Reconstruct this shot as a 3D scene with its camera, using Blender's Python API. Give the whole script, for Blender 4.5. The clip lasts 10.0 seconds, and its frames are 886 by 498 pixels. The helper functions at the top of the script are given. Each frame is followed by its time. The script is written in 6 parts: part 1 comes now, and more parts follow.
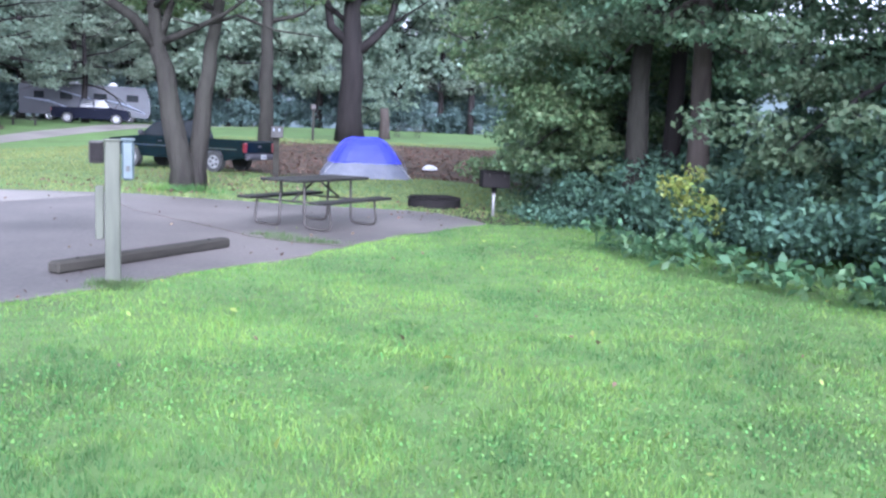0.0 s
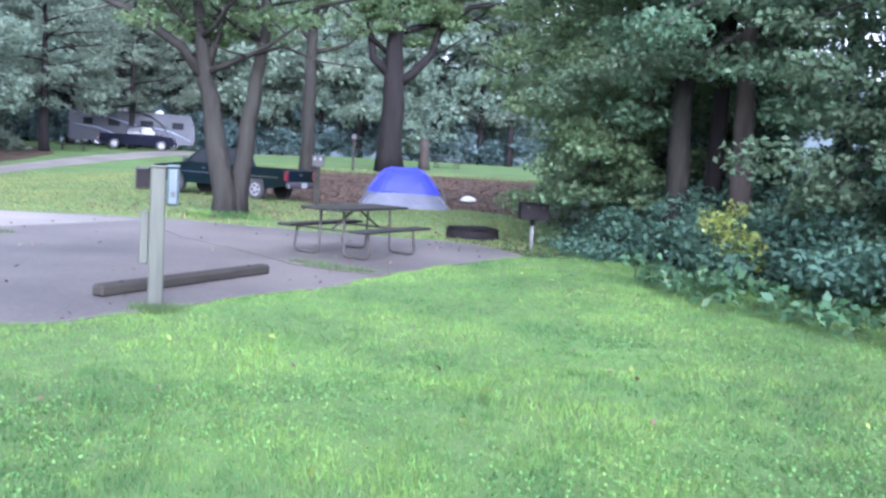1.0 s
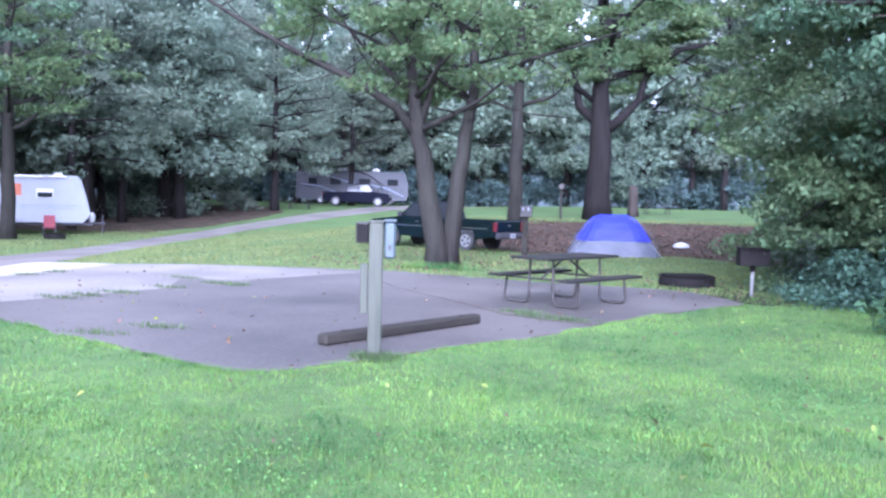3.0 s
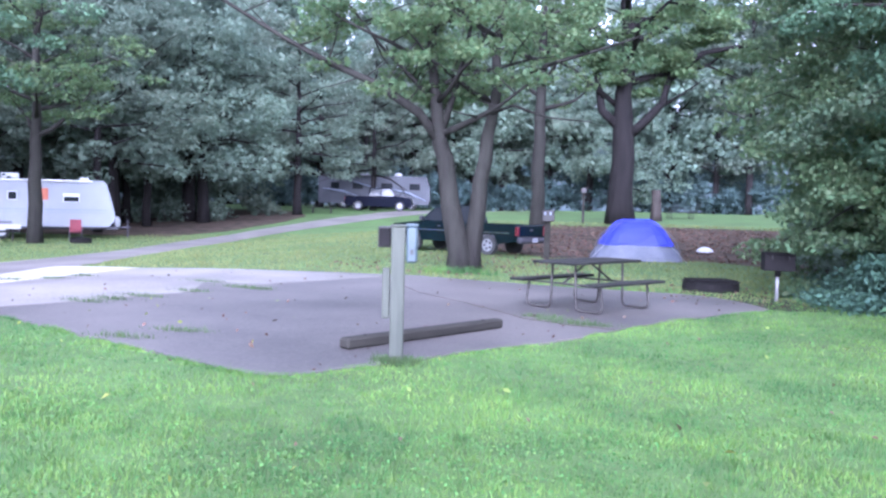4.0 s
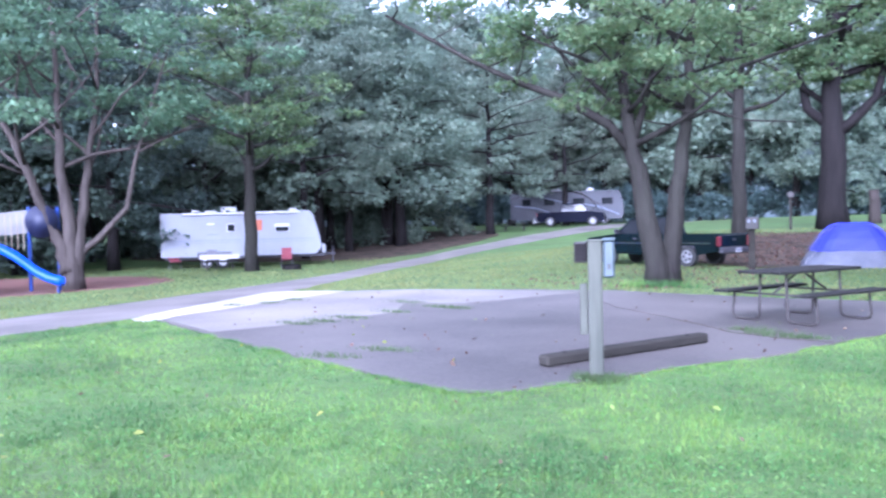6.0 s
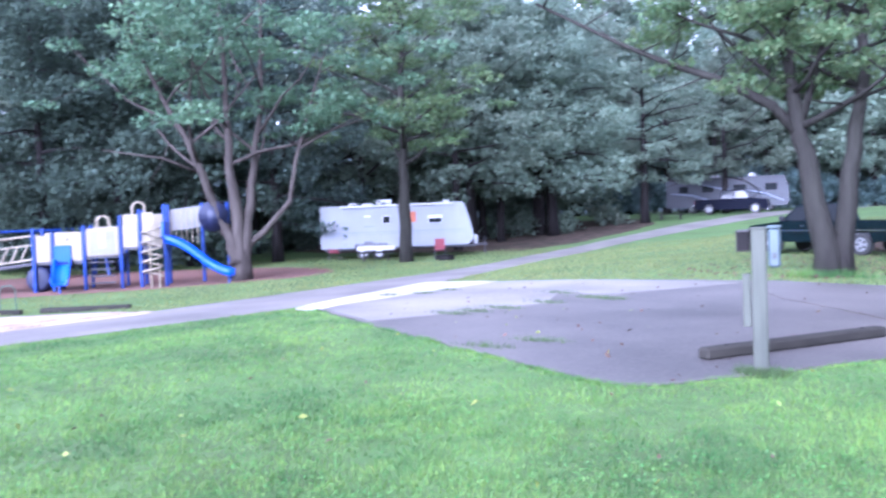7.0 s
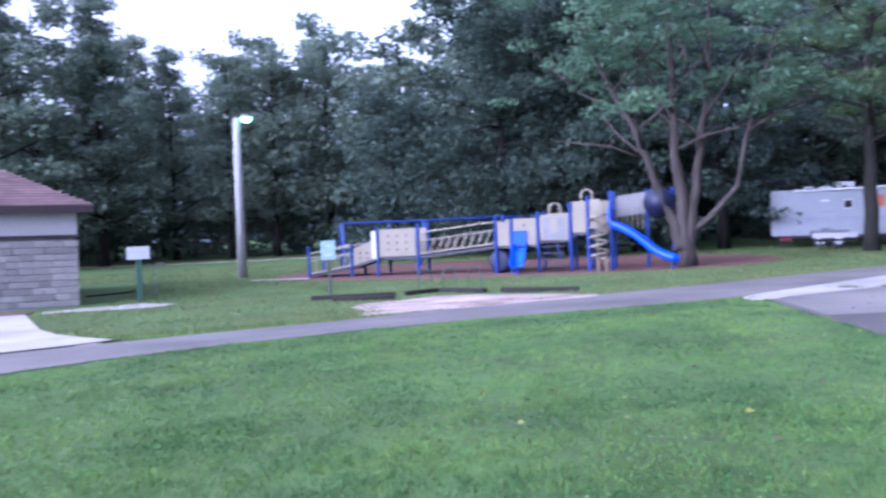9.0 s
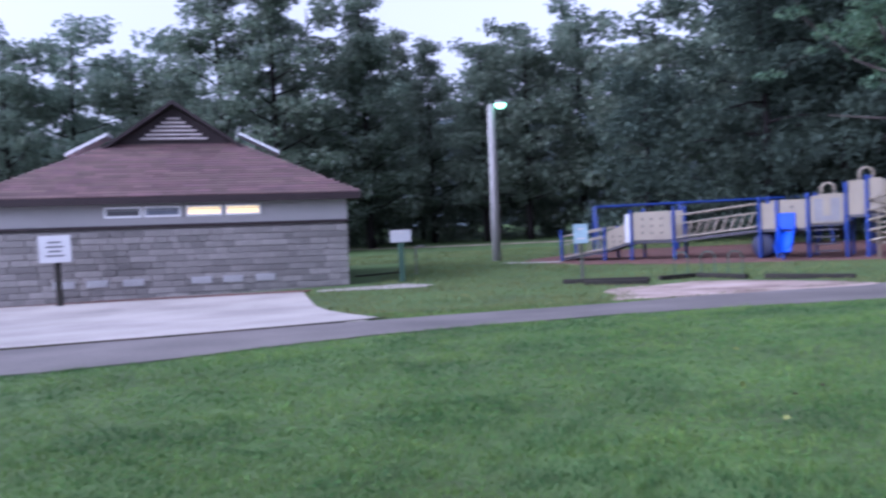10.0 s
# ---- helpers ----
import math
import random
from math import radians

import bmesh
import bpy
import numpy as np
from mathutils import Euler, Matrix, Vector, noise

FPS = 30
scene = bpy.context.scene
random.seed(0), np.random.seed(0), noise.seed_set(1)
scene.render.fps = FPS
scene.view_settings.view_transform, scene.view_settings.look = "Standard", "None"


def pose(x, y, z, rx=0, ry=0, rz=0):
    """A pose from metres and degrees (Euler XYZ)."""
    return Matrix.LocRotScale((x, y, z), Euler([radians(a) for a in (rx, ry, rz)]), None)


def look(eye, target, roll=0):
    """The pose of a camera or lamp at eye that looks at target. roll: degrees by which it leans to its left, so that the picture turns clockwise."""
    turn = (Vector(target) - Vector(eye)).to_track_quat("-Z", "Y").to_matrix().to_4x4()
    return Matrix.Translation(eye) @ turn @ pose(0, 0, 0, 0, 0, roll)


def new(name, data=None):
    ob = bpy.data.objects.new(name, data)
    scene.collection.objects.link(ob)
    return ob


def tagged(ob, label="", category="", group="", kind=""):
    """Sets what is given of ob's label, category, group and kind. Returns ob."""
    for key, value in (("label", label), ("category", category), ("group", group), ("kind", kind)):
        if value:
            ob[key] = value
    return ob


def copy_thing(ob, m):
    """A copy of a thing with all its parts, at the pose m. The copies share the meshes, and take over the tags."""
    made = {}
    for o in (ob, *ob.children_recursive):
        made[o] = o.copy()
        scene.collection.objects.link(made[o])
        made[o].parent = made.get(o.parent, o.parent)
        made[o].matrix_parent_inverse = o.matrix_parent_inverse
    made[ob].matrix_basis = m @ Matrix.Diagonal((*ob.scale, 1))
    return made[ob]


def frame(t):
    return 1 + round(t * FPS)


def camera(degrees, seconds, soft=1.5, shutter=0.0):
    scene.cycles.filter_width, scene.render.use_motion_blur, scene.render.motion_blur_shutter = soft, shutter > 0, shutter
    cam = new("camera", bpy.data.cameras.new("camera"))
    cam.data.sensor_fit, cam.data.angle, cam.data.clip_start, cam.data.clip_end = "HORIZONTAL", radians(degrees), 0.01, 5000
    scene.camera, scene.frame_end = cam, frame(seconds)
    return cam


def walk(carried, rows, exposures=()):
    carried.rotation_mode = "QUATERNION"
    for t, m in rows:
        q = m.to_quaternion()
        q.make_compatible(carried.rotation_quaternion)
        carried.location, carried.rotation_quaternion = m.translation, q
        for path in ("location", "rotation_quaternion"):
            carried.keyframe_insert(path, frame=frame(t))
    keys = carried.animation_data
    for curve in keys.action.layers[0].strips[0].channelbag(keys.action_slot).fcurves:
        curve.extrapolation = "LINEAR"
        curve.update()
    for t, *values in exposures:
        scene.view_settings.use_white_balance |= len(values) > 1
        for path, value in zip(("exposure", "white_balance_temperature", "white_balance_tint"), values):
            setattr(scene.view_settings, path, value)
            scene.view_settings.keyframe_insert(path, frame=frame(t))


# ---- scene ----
cam = camera(54.26, 10.0, soft=2.4, shutter=0.4)
EXPOSURES = [(0.0, 2.56, 5200, 22), (2.5, 2.52, 4950, 29), (5.5, 2.5, 4900, 31), (7.0, 2.57, 4780, 32), (7.5, 2.37, 4780, 32), (8.5, 1.83, 4760, 35), (9.0, 1.71, 4760, 35), (10.0, 1.1, 4950, 33)]
PATH = [
    (0.0, pose(0.035, 0, 1.6, 82.18, -2.56, -1.07)),
    (0.5, pose(0.026, 0, 1.6, 83.26, -3.81, -0.29)),
    (1.0, pose(0.018, 0, 1.6, 84.09, -3.46, 1.49)),
    (1.5, pose(0.012, 0, 1.6, 85.46, -2.35, 3.73)),
    (2.0, pose(0.008, 0, 1.6, 86.13, -1.63, 6.36)),
    (2.5, pose(0.004, 0, 1.6, 86.52, -1.51, 12.43)),
    (4.0, pose(0.001, 0, 1.6, 87.02, -1.45, 16.57)),
    (4.5, pose(0.000, 0, 1.6, 87.34, -1.37, 17.90)),
    (5.0, pose(-0.008, 0, 1.6, 87.60, -0.96, 19.83)),
    (5.5, pose(-0.015, 0, 1.6, 87.81, 0.07, 24.46)),
    (7.0, pose(-0.033, 0, 1.6, 87.79, 2.11, 39.24)),
    (7.5, pose(-0.036, 0, 1.6, 86.68, 1.37, 46.09)),
    (8.0, pose(-0.038, 0, 1.6, 87.11, 1.97, 53.97)),
    (8.5, pose(-0.040, 0, 1.6, 88.14, 2.71, 59.84)),
    (9.0, pose(-0.040, 0, 1.6, 88.04, 2.50, 68.08)),
    (9.5, pose(-0.040, 0, 1.6, 87.98, 2.55, 75.55)),
    (10.0, pose(-0.040, 0, 1.6, 87.73, 2.93, 84.70)),
]
walk(cam, PATH, EXPOSURES)

# ---- world and light: an overcast early morning ----
SUN_EL, SUN_AZ = 27.0, 166.0
world = bpy.data.worlds.new("world")
world.use_nodes = True
scene.world = world
wn = world.node_tree
sky = wn.nodes.new("ShaderNodeTexSky")
sky.sky_type, sky.sun_disc = "NISHITA", False
sky.sun_elevation, sky.sun_rotation = radians(SUN_EL), radians(SUN_AZ)
sky.dust_density = 4.0
hs = wn.nodes.new("ShaderNodeHueSaturation")
hs.inputs["Saturation"].default_value = 0.14
wn.links.new(sky.outputs[0], hs.inputs["Color"])
wn.links.new(hs.outputs[0], wn.nodes["Background"].inputs[0])
wn.nodes["Background"].inputs[1].default_value = 0.15
sun = new("sun", bpy.data.lights.new("sun", "SUN"))
sun.data.energy, sun.data.angle, sun.data.color = 1.5, radians(75), (1.0, 0.97, 0.92)
_a = radians(SUN_AZ)
sun.matrix_world = look((0, 0, 40), (-40 * math.sin(_a), -40 * math.cos(_a), 40 - 40 * math.tan(radians(SUN_EL))))


# ---- materials ----
def mat(name, col, rough=0.7, metal=0.0, col2=None, scale=4.0, fine=40.0, bump=0.2, fac=1.0, island=0.0, objrand=0.0, translucent=0.0,
        spec=0.5, stretch=(1, 1, 1), bump_dist=0.02, lo=0.45, hi=1.05):
    """A surface with variation at two scales: broad stains between col and col2, fine grain, and relief."""
    m = bpy.data.materials.new(name)
    m.use_nodes = True
    n, l = m.node_tree.nodes, m.node_tree.links
    b = n["Principled BSDF"]
    b.inputs["Roughness"].default_value, b.inputs["Metallic"].default_value = rough, metal
    b.inputs["Specular IOR Level"].default_value = spec
    co = n.new("ShaderNodeTexCoord")
    mp = n.new("ShaderNodeMapping")
    mp.inputs["Scale"].default_value = stretch
    l.new(co.outputs["Object"], mp.inputs["Vector"])
    big, small = n.new("ShaderNodeTexNoise"), n.new("ShaderNodeTexNoise")
    big.inputs["Scale"].default_value, small.inputs["Scale"].default_value = scale, fine
    big.inputs["Detail"].default_value, small.inputs["Detail"].default_value = 5, 4
    for t in (big, small):
        l.new(mp.outputs[0], t.inputs["Vector"])
    add = n.new("ShaderNodeMath")
    add.operation = "MULTIPLY_ADD"
    l.new(small.outputs[0], add.inputs[0])
    add.inputs[1].default_value = 0.5
    l.new(big.outputs[0], add.inputs[2])
    rng = n.new("ShaderNodeMapRange")
    rng.inputs[1].default_value, rng.inputs[2].default_value = lo, hi
    rng.inputs[4].default_value = fac
    l.new(add.outputs[0], rng.inputs[0])
    mix = n.new("ShaderNodeMix")
    mix.data_type = "RGBA"
    c2 = col2 or tuple(c * 0.7 for c in col)
    mix.inputs[6].default_value, mix.inputs[7].default_value = (*col, 1), (*c2, 1)
    l.new(rng.outputs[0], mix.inputs[0])
    out = mix.outputs[2]
    if island or objrand:
        hsv = n.new("ShaderNodeHueSaturation")
        src = n.new("ShaderNodeNewGeometry").outputs["Random Per Island"] if island else n.new("ShaderNodeObjectInfo").outputs["Random"]
        amount = island or objrand
        r1 = n.new("ShaderNodeMapRange")
        r1.inputs[3].default_value, r1.inputs[4].default_value = 1 - amount, 1 + amount
        l.new(src, r1.inputs[0])
        l.new(r1.outputs[0], hsv.inputs["Value"])
        if island:
            w = n.new("ShaderNodeTexWhiteNoise")
            w.noise_dimensions = "1D"
            l.new(src, w.inputs["W"])
            r2 = n.new("ShaderNodeMapRange")
            r2.inputs[3].default_value, r2.inputs[4].default_value = 0.47, 0.525
            l.new(w.outputs["Value"], r2.inputs[0])
            l.new(r2.outputs[0], hsv.inputs["Hue"])
        l.new(out, hsv.inputs["Color"])
        out = hsv.outputs[0]
        if island and objrand:
            hs2 = n.new("ShaderNodeHueSaturation")
            oi = n.new("ShaderNodeObjectInfo")
            for sock, lo_, hi_ in (("Value", 1 - objrand, 1 + objrand), ("Hue", 0.47, 0.53)):
                r3 = n.new("ShaderNodeMapRange")
                r3.inputs[3].default_value, r3.inputs[4].default_value = lo_, hi_
                l.new(oi.outputs["Random"], r3.inputs[0])
                l.new(r3.outputs[0], hs2.inputs[sock])
            l.new(out, hs2.inputs["Color"])
            out = hs2.outputs[0]
    l.new(out, b.inputs["Base Color"])
    if bump:
        bp = n.new("ShaderNodeBump")
        bp.inputs["Strength"].default_value, bp.inputs["Distance"].default_value = bump, bump_dist
        l.new(small.outputs[0], bp.inputs["Height"])
        l.new(bp.outputs[0], b.inputs["Normal"])
    if translucent:
        tr = n.new("ShaderNodeBsdfTranslucent")
        l.new(out, tr.inputs["Color"])
        ms = n.new("ShaderNodeMixShader")
        ms.inputs[0].default_value = translucent
        l.new(b.outputs[0], ms.inputs[1])
        l.new(tr.outputs[0], ms.inputs[2])
        l.new(ms.outputs[0], n["Material Output"].inputs["Surface"])
    return m


M = {}
M["lawn"] = mat("lawn", (0.08, 0.145, 0.04), 0.85, col2=(0.05, 0.07, 0.026), scale=0.5, fine=5.0, bump=0.6, bump_dist=0.05, spec=0.2)
M["blade"] = mat("grass_blade", (0.125, 0.215, 0.047), 0.6, col2=(0.044, 0.102, 0.029), scale=0.7, fine=4.5, bump=0, lo=0.62, hi=0.86, island=0.32, translucent=0.3, spec=0.22)
M["weed"] = mat("dull_weed", (0.075, 0.115, 0.042), 0.75, col2=(0.04, 0.065, 0.025), scale=1.5, fine=8, bump=0, island=0.25, translucent=0.25, spec=0.15)
M["asphalt"] = mat("asphalt", (0.108, 0.095, 0.086), 0.6, col2=(0.034, 0.03, 0.028), scale=0.3, fine=26, bump=0.5, bump_dist=0.008, lo=0.56, hi=0.95, spec=0.4)
M["road"] = mat("road_asphalt", (0.162, 0.144, 0.132), 0.65, col2=(0.085, 0.076, 0.07), scale=0.45, fine=20, bump=0.4, bump_dist=0.008, lo=0.58, hi=0.95, spec=0.3)
M["concrete"] = mat("concrete", (0.37, 0.335, 0.297), 0.65, col2=(0.2, 0.18, 0.16), scale=0.4, fine=22, bump=0.25, bump_dist=0.006, lo=0.6, hi=1.0)
M["litter"] = mat("leaf_litter", (0.082, 0.058, 0.044), 0.9, col2=(0.024, 0.022, 0.015), scale=1.3, fine=7, bump=0.5, bump_dist=0.05, spec=0.1, lo=0.58, hi=0.92)
M["mulch"] = mat("red_mulch", (0.14, 0.055, 0.04), 0.9, col2=(0.07, 0.035, 0.027), scale=1.0, fine=18, bump=0.8, bump_dist=0.04)
M["sand"] = mat("pale_gravel", (0.4, 0.32, 0.275), 0.9, col2=(0.16, 0.11, 0.09), scale=0.9, fine=12, bump=0.5, lo=0.6, hi=0.95, spec=0.2)
M["bark"] = mat("bark", (0.029, 0.028, 0.0225), 0.9, col2=(0.014, 0.012, 0.011), scale=3, fine=13, bump=1.0, bump_dist=0.05, stretch=(1, 1, 0.18), spec=0.12)
M["bark_dark"] = mat("dark_bark", (0.016, 0.0135, 0.013), 0.9, col2=(0.008, 0.007, 0.007), scale=3, fine=9, bump=1.0, bump_dist=0.05, stretch=(1, 1, 0.18), spec=0.12)
M["bark_pale"] = mat("pale_bark", (0.062, 0.052, 0.045), 0.9, col2=(0.026, 0.021, 0.019), scale=3, fine=12, bump=0.8, bump_dist=0.04, stretch=(1, 1, 0.18), spec=0.12)
M["leaf"] = mat("maple_leaf", (0.12, 0.175, 0.07), 0.55, col2=(0.075, 0.125, 0.058), scale=0.5, fine=1.6, bump=0, island=0.25, translucent=0.55, spec=0.35)
# Paler, greyer green: morning haze over the woods is put into the leaves.
M["leaf_hazed"] = mat("hazed_woodland_leaf", (0.185, 0.235, 0.168), 0.65, col2=(0.128, 0.178, 0.136), scale=0.2, fine=0.9, bump=0, island=0.16, objrand=0.22, translucent=0.58, spec=0.2)
# Far undergrowth: the blue haze of the distance is put into this colour.
M["leaf_far_haze"] = mat("blue_haze_leaf", (0.09, 0.13, 0.118), 0.8, col2=(0.062, 0.098, 0.094), scale=0.15, fine=0.7, bump=0, island=0.08, objrand=0.1, translucent=0.5, spec=0.1)
M["leaf_spray"] = mat("bright_spray_leaf", (0.14, 0.2, 0.085), 0.55, col2=(0.085, 0.14, 0.072), scale=0.5, fine=1.6, bump=0, island=0.25, translucent=0.5, spec=0.3)
M["leaf_broad"] = mat("broad_weed_leaf", (0.06, 0.12, 0.05), 0.6, col2=(0.038, 0.085, 0.04), scale=1.0, fine=5, bump=0.1, island=0.2, translucent=0.3, spec=0.3)
M["leaf_blue"] = mat("ivy_leaf", (0.078, 0.138, 0.092), 0.65, col2=(0.046, 0.092, 0.066), scale=0.6, fine=2.0, bump=0, island=0.2, translucent=0.3, spec=0.18)
M["leaf_hedge"] = mat("hedge_leaf", (0.105, 0.158, 0.084), 0.6, col2=(0.06, 0.104, 0.062), scale=0.5, fine=1.6, bump=0, island=0.22, objrand=0.15, translucent=0.45, spec=0.25)
# One darker, even green for the dense trees behind the playground.
M["leaf_deep"] = mat("dense_dark_leaf", (0.066, 0.092, 0.07), 0.7, col2=(0.042, 0.064, 0.052), scale=0.3, fine=1.2, bump=0, island=0.12, objrand=0.15, translucent=0.45, spec=0.12)
M["leaf_yellow"] = mat("yellow_leaf", (0.22, 0.25, 0.05), 0.5, col2=(0.13, 0.18, 0.045), scale=2, fine=9, bump=0, island=0.3, translucent=0.35)
M["leaf_brown"] = mat("dry_leaf", (0.13, 0.085, 0.058), 0.7, col2=(0.045, 0.03, 0.024), scale=2, fine=9, bump=0, island=0.35, translucent=0.2, spec=0.2)
M["needle"] = mat("pine_needles", (0.15, 0.185, 0.13), 0.45, col2=(0.10, 0.14, 0.10), scale=0.25, fine=1.0, bump=0, island=0.2, objrand=0.15, translucent=0.45, spec=0.5)


# ---- geometry helpers ----
def sm(t):
    t = min(1.0, max(0.0, t))
    return t * t * (3 - 2 * t)


def land(x, y):
    """Height of the ground: it falls towards the playground and rises gently towards the far woods."""
    u, w = min(1.0, max(0.0, (y - 29) / 55)), sm((x + 22) / 12)
    return -0.55 * sm((-x - 9) / 14) + w * 1.25 * u * (2 - u) + (1 - w) * 1.5 * sm((y - 36) / 40)


class Buf:
    def __init__(self):
        self.v, self.f = [], []

    def add(self, verts, faces):
        o = len(self.v)
        self.v.extend(verts)
        self.f.extend([tuple(i + o for i in q) for q in faces])
        return self

    def tube(self, pts, radii, seg=8, wob=0.0, rnd=random):
        """A tapered limb along a line of points."""
        pts = [Vector(p) for p in pts]
        o = len(self.v)
        side = None
        for i, (p, r) in enumerate(zip(pts, radii)):
            d = (pts[min(i + 1, len(pts) - 1)] - pts[max(i - 1, 0)]).normalized()
            if side is None:
                side = d.orthogonal().normalized()
            side = (side - d * side.dot(d)).normalized()
            up = d.cross(side)
            for k in range(seg):
                a = 2 * math.pi * k / seg
                q = r * (1 + wob * (rnd.random() - 0.5))
                self.v.append(tuple(p + side * (q * math.cos(a)) + up * (q * math.sin(a))))
        for i in range(len(pts) - 1):
            for k in range(seg):
                a, b = o + i * seg + k, o + i * seg + (k + 1) % seg
                self.f.append((a, b, b + seg, a + seg))
        self.f.append(tuple(o + k for k in reversed(range(seg))))
        self.f.append(tuple(o + (len(pts) - 1) * seg + k for k in range(seg)))
        return self

    def box(self, c, s, m=None, bev=0.0):
        """A box with chamfered upright edges at c, of size s."""
        x, y, z = (a / 2 for a in s)
        e = min(bev, x * 0.9, y * 0.9, z * 0.9)
        if e <= 0:
            vs = [(i * x, j * y, k * z) for k in (-1, 1) for i, j in ((-1, -1), (1, -1), (1, 1), (-1, 1))]
            fs = [(3, 2, 1, 0), (4, 5, 6, 7), (0, 1, 5, 4), (1, 2, 6, 5), (2, 3, 7, 6), (3, 0, 4, 7)]
        else:
            vs, ring = [], []
            for k, (zz, ins) in enumerate(((-z, e), (-z + e, 0), (z - e, 0), (z, e))):
                xx, yy = x - ins, y - ins
                ee = e if ins == 0 else e * 0.3
                ring = [(-xx + ee, -yy), (xx - ee, -yy), (xx, -yy + ee), (xx, yy - ee), (xx - ee, yy), (-xx + ee, yy), (-xx, yy - ee), (-xx, -yy + ee)]
                vs += [(a, b, zz) for a, b in ring]
            fs = [tuple(reversed(range(8))), tuple(range(24, 32))]
            fs += [(8 * k + i, 8 * k + (i + 1) % 8, 8 * k + 8 + (i + 1) % 8, 8 * k + 8 + i) for k in range(3) for i in range(8)]
        c = Vector(c)
        vs = [tuple((m @ Vector(p) if m else Vector(p)) + c) for p in vs]
        return self.add(vs, fs)

    def prism(self, outline, y0, y1, m=None):
        """An outline in x and z, drawn out from y0 to y1."""
        n = len(outline)
        vs = [(x, y0, z) for x, z in outline] + [(x, y1, z) for x, z in outline]
        fs = [tuple(range(n)), tuple(reversed(range(n, 2 * n)))] + [(i, i + n, (i + 1) % n + n, (i + 1) % n) for i in range(n)]
        if m:
            vs = [tuple(m @ Vector(p)) for p in vs]
        return self.add(vs, fs)

    def lathe(self, prof, c=(0, 0, 0), seg=16, axis="z", m=None):
        """A profile of (radius, height) turned round an upright or level axis."""
        o = []
        for r, h in prof:
            for k in range(seg):
                a = 2 * math.pi * k / seg
                p = (r * math.cos(a), r * math.sin(a), h)
                if axis == "y":
                    p = (p[0], h, p[1])
                if axis == "x":
                    p = (h, p[0], p[1])
                p = Vector(p)
                o.append(tuple((m @ p if m else p) + Vector(c)))
        n = len(prof)
        fs = [(i * seg + k, i * seg + (k + 1) % seg, (i + 1) * seg + (k + 1) % seg, (i + 1) * seg + k) for i in range(n - 1) for k in range(seg)]
        fs += [tuple(reversed(range(seg))), tuple((n - 1) * seg + k for k in range(seg))]
        return self.add(o, fs)

    def mesh(self, name, material, smooth=False):
        me = bpy.data.meshes.new(name)
        me.from_pydata(self.v, [], self.f)
        me.materials.append(material)
        bm = bmesh.new()
        bm.from_mesh(me)
        bmesh.ops.recalc_face_normals(bm, faces=bm.faces)
        bm.to_mesh(me)
        bm.free()
        if smooth:
            for p in me.polygons:
                p.use_smooth = True
        return me


def part(name, buf, material, parent=None, label="", smooth=False):
    ob = new(name, buf.mesh(name, material, smooth) if isinstance(buf, Buf) else buf)
    if parent:
        ob.parent = parent
    return tagged(ob, label)


def thing(name, m, label, category, group="", kind=""):
    ob = new(name)
    ob.empty_display_size = 0.2
    ob.matrix_basis = m
    return tagged(ob, label, category, group, kind)


def on(x, y, turn=0, lift=0.0):
    return pose(x, y, land(x, y) + lift, 0, 0, turn)


def leaves(name, centers, size, material, rng, droop=0.0, narrow=0.55, flat_lie=0.35):
    """Many small folded leaves, one at each centre."""
    n = len(centers)
    nor = rng.normal(size=(n, 3))
    nor[:, 2] = np.abs(nor[:, 2]) + flat_lie
    nor /= np.linalg.norm(nor, axis=1)[:, None]
    d = rng.normal(size=(n, 3))
    d[:, 2] -= droop
    d -= nor * (d * nor).sum(1)[:, None]
    d /= np.linalg.norm(d, axis=1)[:, None]
    s = np.cross(nor, d)
    ln = size * rng.uniform(0.6, 1.3, (n, 1))
    c = np.asarray(centers)
    v = np.empty((n, 4, 3))
    v[:, 0] = c - d * ln * 0.5
    v[:, 1] = c + s * ln * narrow * 0.5 + nor * ln * 0.12
    v[:, 2] = c + d * ln * 0.5
    v[:, 3] = c - s * ln * narrow * 0.5 + nor * ln * 0.12
    me = bpy.data.meshes.new(name)
    me.vertices.add(4 * n)
    me.vertices.foreach_set("co", v.ravel())
    me.loops.add(4 * n)
    me.loops.foreach_set("vertex_index", np.arange(4 * n, dtype=np.int32))
    me.polygons.add(n)
    me.polygons.foreach_set("loop_start", np.arange(0, 4 * n, 4, dtype=np.int32))
    me.update(calc_edges=True)
    me.materials.append(material)
    return me


def clump_points(rng, clumps, n, flat=0.6):
    """n points gathered in clumps of (x, y, z, radius)."""
    c = np.asarray(clumps, float)
    w = c[:, 3] ** 2
    k = rng.choice(len(c), n, p=w / w.sum())
    p = rng.normal(size=(n, 3))
    p /= np.linalg.norm(p, axis=1)[:, None]
    p *= rng.uniform(0.15, 1, (n, 1)) ** 0.5
    p[:, 2] *= flat
    return c[k, :3] + p * c[k, 3:4]


def limb(rnd, p, d, length, r, steps=5, rise=0.15, wander=0.18):
    """A wandering, tapering limb: its points and radii."""
    p, d = Vector(p), Vector(d).normalized()
    pts, rad = [p.copy()], [r]
    for i in range(steps):
        d = (d + Vector((rnd.gauss(0, wander), rnd.gauss(0, wander), rnd.gauss(rise, wander * 0.6)))).normalized()
        p = p + d * (length / steps)
        pts.append(p.copy())
        rad.append(r * (1 - 0.8 * (i + 1) / steps))
    return pts, rad


